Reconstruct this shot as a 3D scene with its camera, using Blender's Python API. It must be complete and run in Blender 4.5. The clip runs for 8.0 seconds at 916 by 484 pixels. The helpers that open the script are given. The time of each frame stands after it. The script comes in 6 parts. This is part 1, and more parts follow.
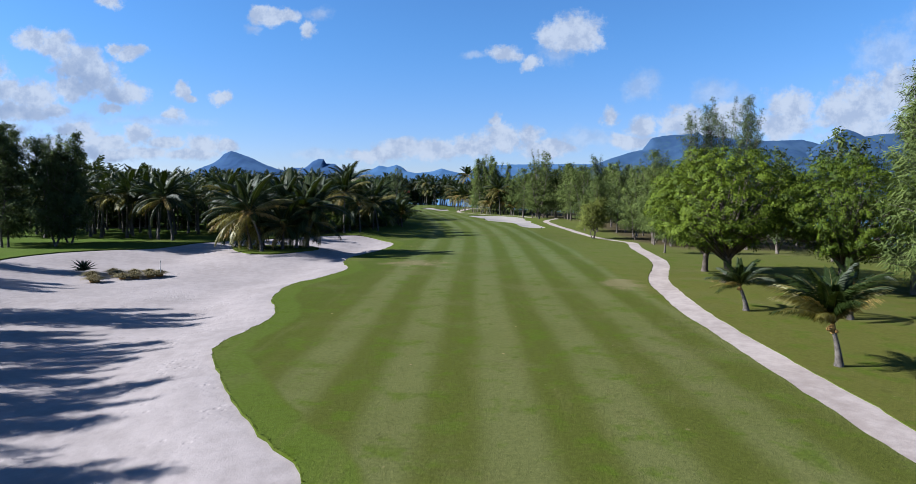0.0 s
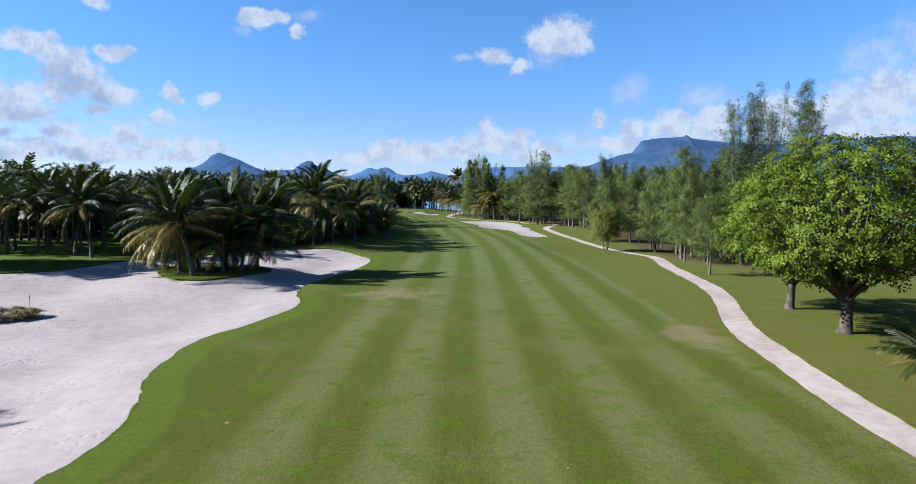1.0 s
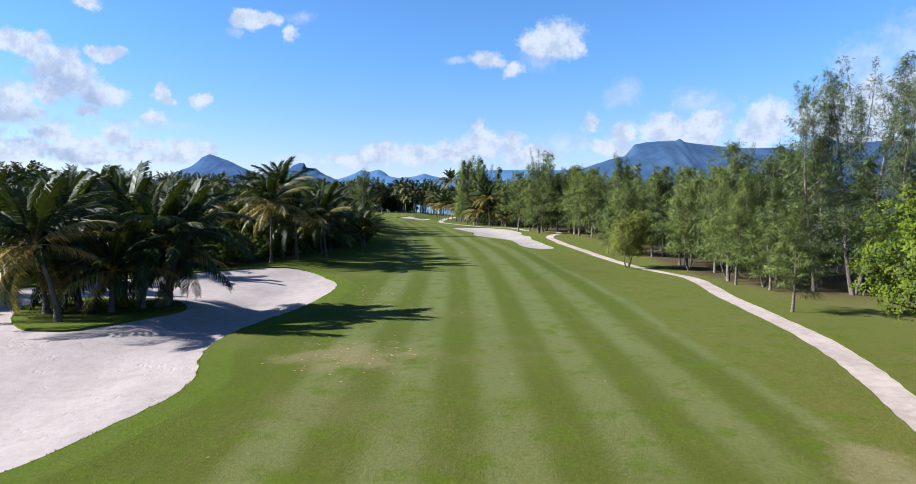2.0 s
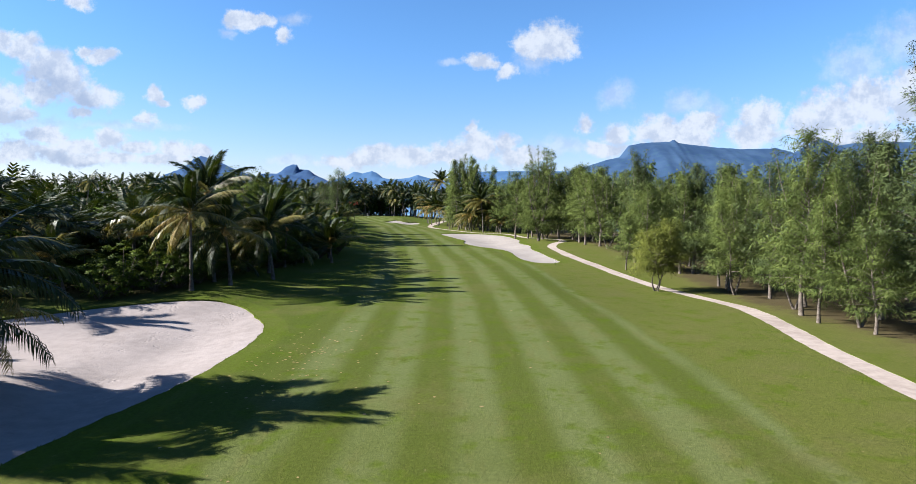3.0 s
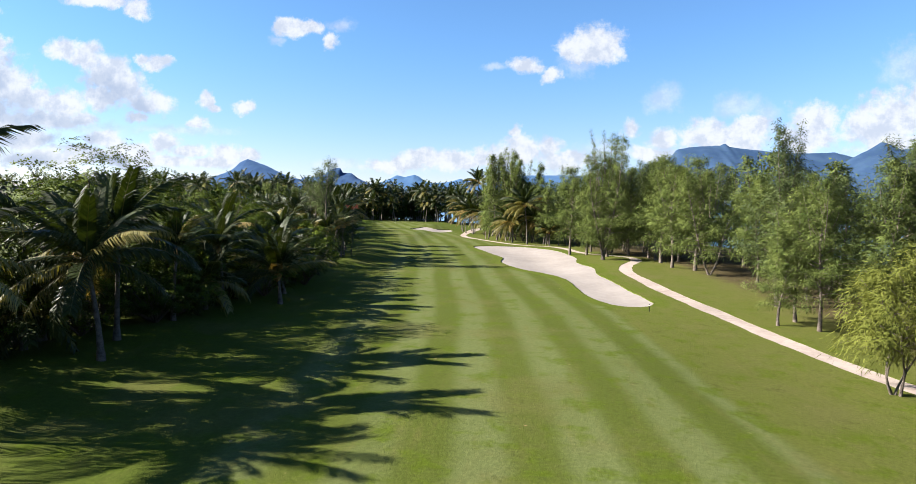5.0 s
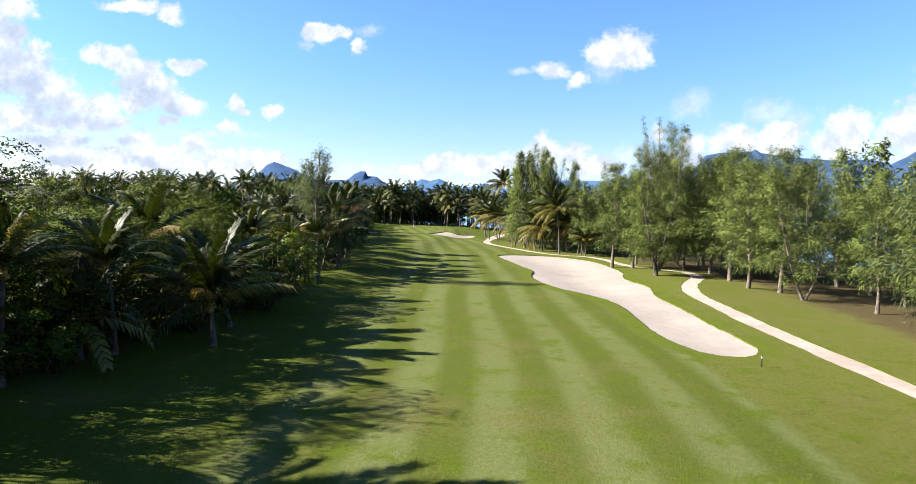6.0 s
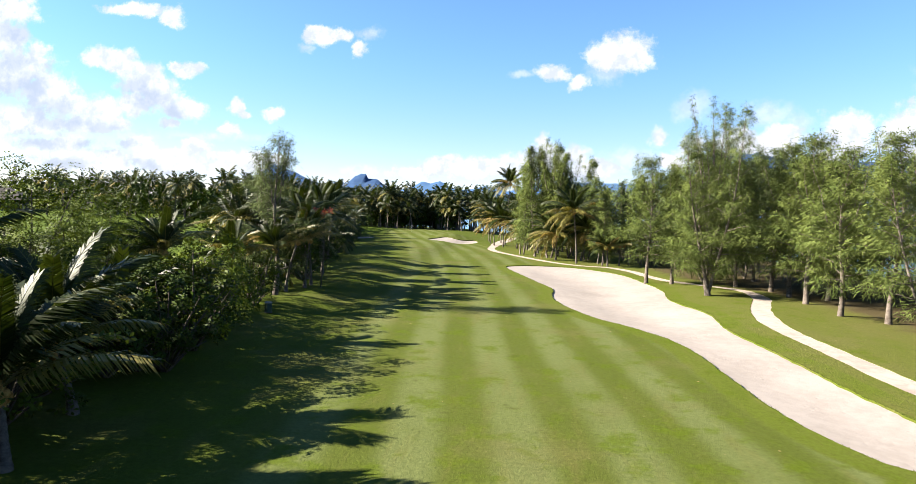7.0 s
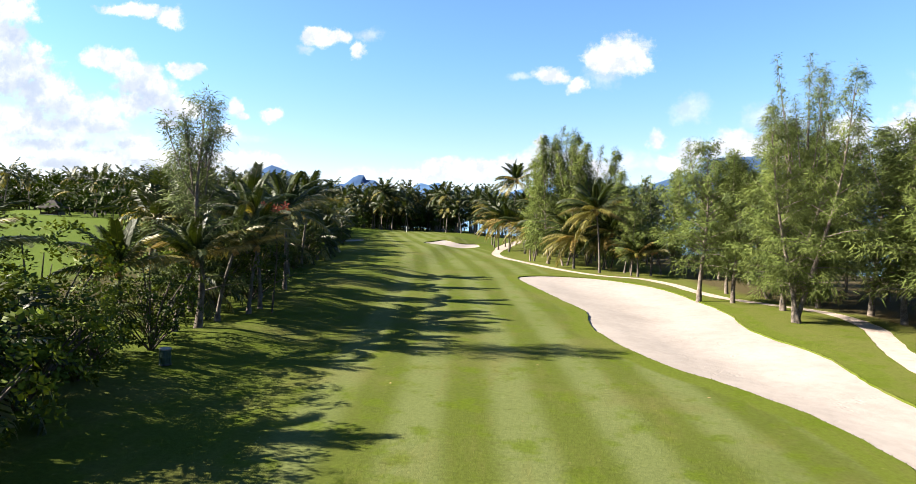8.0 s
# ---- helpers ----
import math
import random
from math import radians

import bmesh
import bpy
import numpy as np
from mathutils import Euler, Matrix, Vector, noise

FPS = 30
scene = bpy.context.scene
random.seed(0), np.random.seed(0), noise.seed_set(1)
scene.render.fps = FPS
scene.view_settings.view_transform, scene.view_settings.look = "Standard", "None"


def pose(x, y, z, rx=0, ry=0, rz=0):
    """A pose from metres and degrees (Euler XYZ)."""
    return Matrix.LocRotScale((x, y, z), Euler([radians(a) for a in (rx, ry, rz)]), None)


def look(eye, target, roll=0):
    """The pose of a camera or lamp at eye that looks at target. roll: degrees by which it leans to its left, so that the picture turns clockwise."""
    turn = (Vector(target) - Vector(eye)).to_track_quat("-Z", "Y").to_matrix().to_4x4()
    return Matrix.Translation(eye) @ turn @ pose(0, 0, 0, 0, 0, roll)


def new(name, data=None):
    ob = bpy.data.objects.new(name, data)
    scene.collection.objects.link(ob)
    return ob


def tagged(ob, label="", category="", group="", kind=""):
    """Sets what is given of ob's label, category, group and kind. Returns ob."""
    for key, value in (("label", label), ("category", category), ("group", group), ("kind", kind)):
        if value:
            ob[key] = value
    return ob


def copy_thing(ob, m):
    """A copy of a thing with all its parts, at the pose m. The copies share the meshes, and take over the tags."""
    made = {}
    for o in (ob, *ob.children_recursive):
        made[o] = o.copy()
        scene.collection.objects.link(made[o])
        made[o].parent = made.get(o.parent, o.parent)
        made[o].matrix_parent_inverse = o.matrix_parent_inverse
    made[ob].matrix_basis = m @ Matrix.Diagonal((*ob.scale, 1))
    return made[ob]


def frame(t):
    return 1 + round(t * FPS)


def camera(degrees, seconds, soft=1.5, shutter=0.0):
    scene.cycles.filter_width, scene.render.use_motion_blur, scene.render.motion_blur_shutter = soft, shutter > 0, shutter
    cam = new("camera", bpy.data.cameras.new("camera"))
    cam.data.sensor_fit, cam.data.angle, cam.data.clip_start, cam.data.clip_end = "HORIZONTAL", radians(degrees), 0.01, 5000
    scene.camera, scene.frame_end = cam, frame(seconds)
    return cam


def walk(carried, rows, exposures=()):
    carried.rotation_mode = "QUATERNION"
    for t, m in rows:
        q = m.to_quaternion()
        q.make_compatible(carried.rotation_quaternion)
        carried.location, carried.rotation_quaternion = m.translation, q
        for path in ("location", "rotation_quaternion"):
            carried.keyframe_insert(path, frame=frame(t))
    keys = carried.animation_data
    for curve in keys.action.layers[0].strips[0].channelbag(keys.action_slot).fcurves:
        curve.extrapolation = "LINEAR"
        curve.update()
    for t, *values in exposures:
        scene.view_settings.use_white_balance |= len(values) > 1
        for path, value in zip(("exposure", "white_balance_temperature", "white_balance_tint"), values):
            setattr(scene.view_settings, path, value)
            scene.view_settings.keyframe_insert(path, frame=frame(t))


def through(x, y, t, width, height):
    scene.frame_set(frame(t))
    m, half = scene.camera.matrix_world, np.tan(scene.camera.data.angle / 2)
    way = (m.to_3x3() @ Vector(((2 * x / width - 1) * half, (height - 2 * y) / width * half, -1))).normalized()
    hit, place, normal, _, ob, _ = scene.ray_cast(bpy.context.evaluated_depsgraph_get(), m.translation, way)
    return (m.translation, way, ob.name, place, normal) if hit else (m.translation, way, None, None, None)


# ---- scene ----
cam = camera(71.8, 8.0, soft=0.75, shutter=0.05)
PATH = [
    (0, (1.64, -4.785, 8.303), (1.589, -2.791, 8.153), 0.5),
    (0.5, (1.317, 4.849, 8.548), (1.279, 6.844, 8.4), 0.5),
    (1, (0.847, 14.598, 8.747), (0.829, 16.592, 8.605), 0.6),
    (1.5, (0.49, 24.444, 8.941), (0.485, 26.44, 8.804), 0.8),
    (3, (1.897, 54.987, 9.769), (1.92, 56.982, 9.641), 0.7),
    (3.5, (2.655, 65.069, 9.955), (2.684, 67.065, 9.828), 0.8),
    (4, (3.216, 74.918, 9.993), (3.218, 76.914, 9.868), 0.9),
    (4.5, (3.485, 84.433, 9.936), (3.432, 86.429, 9.814), 0.9),
    (6, (2.755, 113.672, 9.349), (2.569, 115.66, 9.244), 1.7),
    (6.5, (1.9, 123.173, 9.372), (1.707, 125.162, 9.272), 1.7),
    (7, (0.831, 132.505, 9.423), (0.642, 134.494, 9.326), 1.7),
    (7.5, (-0.259, 142.013, 9.268), (-0.448, 144.001, 9.175), 1.7),
    (8, (-1.53, 151.59, 8.997), (-1.713, 153.58, 8.906), 1.9),
]
EXPOSURES = [(0.0, 1.78, 5480, 10), (1.5, 2.05, 5650, 10), (3.0, 2.17, 6000, 10), (4.0, 2.20, 6180, 10), (5.0, 2.36, 6450, 10), (6.0, 2.54, 6600, 10), (8.0, 2.68, 6900, 10)]
walk(cam, [(t, look(eye, target, roll)) for t, eye, target, roll in PATH], EXPOSURES)

# ---- world, sun ----
SUN_AZ, SUN_EL = 266.0, 30.0          # compass bearing of the sun from +y, height


def math_node(nt, op, a, b=None, c=None, clamp=False):
    n = nt.nodes.new("ShaderNodeMath")
    n.operation, n.use_clamp = op, clamp
    for i, v in enumerate((a, b, c)):
        if v is None:
            continue
        if isinstance(v, (int, float)):
            n.inputs[i].default_value = v
        else:
            nt.links.new(v, n.inputs[i])
    return n.outputs[0]


def vec_node(nt, op, a, b=None, c=None):
    n = nt.nodes.new("ShaderNodeVectorMath")
    n.operation = op
    for i, v in enumerate((a, b, c)):
        if v is None:
            continue
        if isinstance(v, (tuple, list)):
            n.inputs[i].default_value = v
        else:
            nt.links.new(v, n.inputs[i])
    return n.outputs["Value"] if op in ("LENGTH", "DISTANCE", "DOT_PRODUCT") else n.outputs["Vector"]


def smooth(nt, value, low, high):
    n = nt.nodes.new("ShaderNodeMapRange")
    n.interpolation_type = "SMOOTHSTEP"
    nt.links.new(value, n.inputs["Value"])
    n.inputs["From Min"].default_value, n.inputs["From Max"].default_value = low, high
    n.inputs["To Min"].default_value, n.inputs["To Max"].default_value = 0.0, 1.0
    return n.outputs["Result"]


def mix_rgb(nt, fac, a, b, blend="MIX"):
    n = nt.nodes.new("ShaderNodeMix")
    n.data_type, n.blend_type = "RGBA", blend
    for sock, v in ((n.inputs[0], fac), (n.inputs[6], a), (n.inputs[7], b)):
        if isinstance(v, bpy.types.NodeSocket):
            nt.links.new(v, sock)
        elif isinstance(v, (int, float)):
            sock.default_value = v
        else:
            sock.default_value = (*v, 1.0)[:4]
    return n.outputs[2]


def noise_tex(nt, vector, scale, detail=4.0, rough=0.55, distortion=0.0):
    n = nt.nodes.new("ShaderNodeTexNoise")
    nt.links.new(vector, n.inputs["Vector"])
    n.inputs["Scale"].default_value, n.inputs["Detail"].default_value = scale, detail
    n.inputs["Roughness"].default_value, n.inputs["Distortion"].default_value = rough, distortion
    return n


# puffs of cloud on the plane one unit ahead: across, up, half width, half height
CLOUDS_WEST = [
    (-0.70, 0.224, 0.030, 0.017), (-0.655, 0.214, 0.036, 0.024), (-0.622, 0.188, 0.042, 0.034), (-0.59, 0.166, 0.046, 0.036), (-0.634, 0.15, 0.032, 0.024),
    (-0.552, 0.144, 0.044, 0.02), (-0.75, 0.146, 0.045, 0.024), (-0.695, 0.138, 0.046, 0.028), (-0.72, 0.112, 0.07, 0.02), (-0.665, 0.118, 0.03, 0.014),
    (-0.63, 0.084, 0.036, 0.017), (-0.585, 0.068, 0.06, 0.013), (-0.66, 0.058, 0.09, 0.016), (-0.63, 0.302, 0.065, 0.012), (-0.859, 0.3, 0.06, 0.026),
    (-0.801, 0.238, 0.022, 0.014), (-0.859, 0.255, 0.04, 0.034), (-0.85, 0.205, 0.075, 0.05), (-0.79, 0.165, 0.06, 0.036), (-0.83, 0.12, 0.1, 0.03),
    (-0.78, 0.08, 0.085, 0.02), (-0.74, 0.05, 0.09, 0.016),
]
CLOUDS_AHEAD = [
    (-0.541, 0.206, 0.026, 0.013), (-0.565, 0.212, 0.016, 0.008), (-0.578, 0.118, 0.022, 0.009), (-0.46, 0.146, 0.014, 0.015), (-0.448, 0.136, 0.012, 0.008),
    (-0.398, 0.138, 0.02, 0.011), (-0.472, 0.108, 0.024, 0.010), (-0.525, 0.079, 0.028, 0.015), (-0.49, 0.066, 0.036, 0.010), (-0.555, 0.05, 0.1, 0.014),
    (-0.43, 0.062, 0.034, 0.017), (-0.39, 0.058, 0.026, 0.012), (-0.45, 0.046, 0.06, 0.010), (-0.318, 0.258, 0.036, 0.014), (-0.338, 0.268, 0.014, 0.012),
    (-0.29, 0.262, 0.018, 0.014), (-0.258, 0.242, 0.016, 0.015), (-0.15, 0.05, 0.06, 0.013), (-0.1, 0.059, 0.05, 0.016), (-0.05, 0.056, 0.05, 0.018),
    (0.0, 0.062, 0.05, 0.021), (0.044, 0.078, 0.034, 0.026), (0.034, 0.105, 0.012, 0.012), (0.085, 0.082, 0.03, 0.018), (0.11, 0.06, 0.05, 0.018),
    (0.152, 0.238, 0.05, 0.032), (0.118, 0.232, 0.022, 0.02), (0.175, 0.232, 0.03, 0.026), (0.048, 0.206, 0.03, 0.015), (0.09, 0.194, 0.018, 0.013), (-0.573, 0.29, 0.026, 0.015),
]
CLOUDS_EAST = [
    (0.21, 0.11, 0.014, 0.017), (0.262, 0.096, 0.026, 0.018), (0.245, 0.074, 0.04, 0.016), (0.335, 0.1, 0.05, 0.03), (0.392, 0.114, 0.036, 0.024),
    (0.37, 0.092, 0.06, 0.022), (0.488, 0.128, 0.036, 0.03), (0.482, 0.102, 0.048, 0.03), (0.57, 0.118, 0.05, 0.036), (0.605, 0.132, 0.06, 0.042),
    (0.66, 0.15, 0.06, 0.05), (0.74, 0.16, 0.07, 0.06), (0.64, 0.09, 0.1, 0.03),
]
# thinner vapour that lets the blue through
CLOUDS_THIN = [
    (0.258, 0.155, 0.028, 0.024), (0.372, 0.146, 0.036, 0.022), (0.415, 0.14, 0.026, 0.018), (0.64, 0.205, 0.06, 0.045), (0.72, 0.245, 0.07, 0.045),
    (-0.243, 0.266, 0.024, 0.012), (-0.345, 0.24, 0.016, 0.008), (0.0, 0.2, 0.02, 0.007), (-0.5, 0.098, 0.09, 0.010), (0.18, 0.075, 0.06, 0.016),
    (-0.25, 0.05, 0.05, 0.01), (-0.66, 0.1, 0.09, 0.012), (0.13, 0.212, 0.03, 0.02),
]
CLOUDS = CLOUDS_WEST + CLOUDS_AHEAD + CLOUDS_EAST


def build_world():
    world = bpy.data.worlds.new("sky")
    scene.world = world
    world.use_nodes = True
    nt = world.node_tree
    nt.nodes.clear()
    sky = nt.nodes.new("ShaderNodeTexSky")
    sky.sky_type, sky.sun_disc = "NISHITA", False
    sky.sun_elevation, sky.sun_rotation = radians(SUN_EL), radians(SUN_AZ)
    sky.altitude, sky.air_density, sky.dust_density, sky.ozone_density = 10, 1.0, 0.12, 2.5
    coord = nt.nodes.new("ShaderNodeTexCoord").outputs["Generated"]
    sep = nt.nodes.new("ShaderNodeSeparateXYZ")
    nt.links.new(coord, sep.inputs[0])
    ahead = math_node(nt, "MAXIMUM", sep.outputs["Y"], 0.05)
    comb = nt.nodes.new("ShaderNodeCombineXYZ")
    nt.links.new(math_node(nt, "DIVIDE", sep.outputs["X"], ahead), comb.inputs[0])
    nt.links.new(math_node(nt, "DIVIDE", sep.outputs["Z"], ahead), comb.inputs[1])
    plane = comb.outputs[0]
    # ragged edges: the puffs are looked up through a noise
    wob = noise_tex(nt, plane, 19.0, 10.0, 0.62)
    off = vec_node(nt, "MULTIPLY_ADD", wob.outputs["Color"], (0.05, 0.040, 0.0), (-0.021, -0.032, 0.0))
    ragged = vec_node(nt, "ADD", plane, off)

    def field(puffs, at):
        near = None
        for u, v, ru, rv in puffs:
            d = vec_node(nt, "LENGTH", vec_node(nt, "MULTIPLY_ADD", at, (1 / ru, 1 / rv, 0), (-u / ru, -v / rv, 0)))
            near = d if near is None else math_node(nt, "SMOOTH_MIN", near, d, 0.12)
        return near

    fine = noise_tex(nt, plane, 46.0, 8.0, 0.66).outputs["Fac"]
    body = math_node(nt, "ADD", field(CLOUDS, ragged), math_node(nt, "MULTIPLY_ADD", fine, 1.5, -0.75))
    inside = math_node(nt, "SUBTRACT", 1.0, smooth(nt, body, 0.55, 1.2))
    veil = math_node(nt, "ADD", field(CLOUDS_THIN, ragged), math_node(nt, "MULTIPLY_ADD", fine, 1.6, -0.8))
    veil = math_node(nt, "MULTIPLY", math_node(nt, "SUBTRACT", 1.0, smooth(nt, veil, 0.2, 1.3)), 0.5)
    inside = math_node(nt, "MAXIMUM", inside, veil)
    # the rest of the sky, behind and overhead: scattered fair-weather clouds
    up = math_node(nt, "MAXIMUM", sep.outputs["Z"], 0.06)
    comb2 = nt.nodes.new("ShaderNodeCombineXYZ")
    nt.links.new(math_node(nt, "DIVIDE", sep.outputs["X"], up), comb2.inputs[0])
    nt.links.new(math_node(nt, "DIVIDE", sep.outputs["Y"], up), comb2.inputs[1])
    wide = smooth(nt, noise_tex(nt, comb2.outputs[0], 0.9, 6.0, 0.6).outputs["Fac"], 0.66, 0.80)
    behind = math_node(nt, "SUBTRACT", 1.0, smooth(nt, sep.outputs["Y"], -0.1, 0.35))
    wide = math_node(nt, "MULTIPLY", wide, behind)
    front = smooth(nt, sep.outputs["Y"], 0.1, 0.4)
    cover = math_node(nt, "MAXIMUM", math_node(nt, "MULTIPLY", inside, front), wide)
    # the undersides, with more cloud above them, are grey
    higher = vec_node(nt, "ADD", ragged, (-0.012, 0.034, 0.0))
    soft_edge = math_node(nt, "ADD", field(CLOUDS_WEST, higher), math_node(nt, "MULTIPLY_ADD", fine, 1.0, -0.5))
    grey = math_node(nt, "SUBTRACT", 1.0, smooth(nt, soft_edge, 0.25, 1.05))
    billow = smooth(nt, noise_tex(nt, plane, 30.0, 7.0, 0.66).outputs["Fac"], 0.38, 0.60)
    lit = mix_rgb(nt, billow, (2.70, 2.96, 3.48), (3.80, 3.92, 4.12))
    cloud = mix_rgb(nt, math_node(nt, "MULTIPLY", grey, 0.6), lit, (1.60, 1.98, 2.75))
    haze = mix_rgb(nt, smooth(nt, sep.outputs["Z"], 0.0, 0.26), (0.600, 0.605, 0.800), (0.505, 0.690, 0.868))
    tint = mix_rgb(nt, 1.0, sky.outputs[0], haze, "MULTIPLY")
    both = mix_rgb(nt, math_node(nt, "MULTIPLY", cover, 0.93), tint, cloud)
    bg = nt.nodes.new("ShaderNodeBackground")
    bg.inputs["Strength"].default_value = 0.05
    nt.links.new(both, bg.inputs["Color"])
    out = nt.nodes.new("ShaderNodeOutputWorld")
    nt.links.new(bg.outputs[0], out.inputs["Surface"])


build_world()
sun = new("sun", bpy.data.lights.new("sun", "SUN"))
sun.data.energy, sun.data.angle, sun.data.color = 5.0, radians(0.53), (1.0, 0.93, 0.82)
SUN_WAY = Vector((math.sin(radians(SUN_AZ)) * math.cos(radians(SUN_EL)), math.cos(radians(SUN_AZ)) * math.cos(radians(SUN_EL)), math.sin(radians(SUN_EL))))
sun.matrix_world = look((0, 0, 60), Vector((0, 0, 60)) - SUN_WAY)


# ---- materials ----
def material(name, rough=0.9, spec=0.2):
    m = bpy.data.materials.new(name)
    m.use_nodes = True
    nt = m.node_tree
    b = nt.nodes["Principled BSDF"]
    b.inputs["Roughness"].default_value = rough
    b.inputs["Specular IOR Level"].default_value = spec
    return m, nt, b


def world_place(nt):
    return nt.nodes.new("ShaderNodeNewGeometry").outputs["Position"]


def bump(nt, b, height, strength, distance):
    n = nt.nodes.new("ShaderNodeBump")
    n.inputs["Strength"].default_value, n.inputs["Distance"].default_value = strength, distance
    nt.links.new(height, n.inputs["Height"])
    nt.links.new(n.outputs[0], b.inputs["Normal"])


def mottled(name, dark, light, scale, rough=0.9, spec=0.2, grain=0.0, relief=0.4, distance=0.03, fine=None, metal=0.0):
    """Two colours mixed by noise at two scales, with fine relief."""
    m, nt, b = material(name, rough, spec)
    p = nt.nodes.new("ShaderNodeTexCoord").outputs["Object"]
    n1 = noise_tex(nt, p, scale, 4.0, 0.6)
    n2 = noise_tex(nt, p, fine or scale * 9.0, 3.0, 0.6)
    f = math_node(nt, "ADD", math_node(nt, "MULTIPLY", n1.outputs["Fac"], 0.65), math_node(nt, "MULTIPLY", n2.outputs["Fac"], 0.35))
    col = mix_rgb(nt, smooth(nt, f, 0.36, 0.64), dark, light)
    nt.links.new(col, b.inputs["Base Color"])
    b.inputs["Metallic"].default_value = metal
    bump(nt, b, n2.outputs["Fac"], relief, distance)
    return m


def leaf_material(name, dark, light, through=0.25, rough=0.55, spec=0.3, size=0.6, glow=(1.25, 1.15, 0.5), single=0.45):
    """Foliage: varies from tree to tree and from leaf to leaf, and lets some light through."""
    m, nt, b = material(name, rough, spec)
    geo = nt.nodes.new("ShaderNodeNewGeometry")
    info = nt.nodes.new("ShaderNodeObjectInfo")
    patch = noise_tex(nt, geo.outputs["Position"], size, 3.0, 0.6).outputs["Fac"]
    f = math_node(nt, "ADD", math_node(nt, "MULTIPLY", geo.outputs["Random Per Island"], single), math_node(nt, "MULTIPLY", smooth(nt, patch, 0.3, 0.7), 0.8 - single))
    f = math_node(nt, "ADD", f, math_node(nt, "MULTIPLY", info.outputs["Random"], 0.2))
    col = mix_rgb(nt, f, dark, light)
    nt.links.new(col, b.inputs["Base Color"])
    tr = nt.nodes.new("ShaderNodeBsdfTranslucent")
    nt.links.new(mix_rgb(nt, 1.0, col, glow, "MULTIPLY"), tr.inputs["Color"])
    mx = nt.nodes.new("ShaderNodeMixShader")
    mx.inputs[0].default_value = through
    nt.links.new(b.outputs[0], mx.inputs[1])
    nt.links.new(tr.outputs[0], mx.inputs[2])
    nt.links.new(mx.outputs[0], nt.nodes["Material Output"].inputs["Surface"])
    return m


def stripe_line(y):
    """Where the middle mowing band runs: x as a function of y."""
    return float(np.interp(y, [0, 25, 56, 90, 113, 135, 152, 173, 190, 210, 250, 290, 330, 370, 400], [3.0, 3.1, 2.95, 3.3, 3.2, 2.45, 1.6, -0.5, -2.0, -4.2, -9.5, -17, -28, -39, -48]))


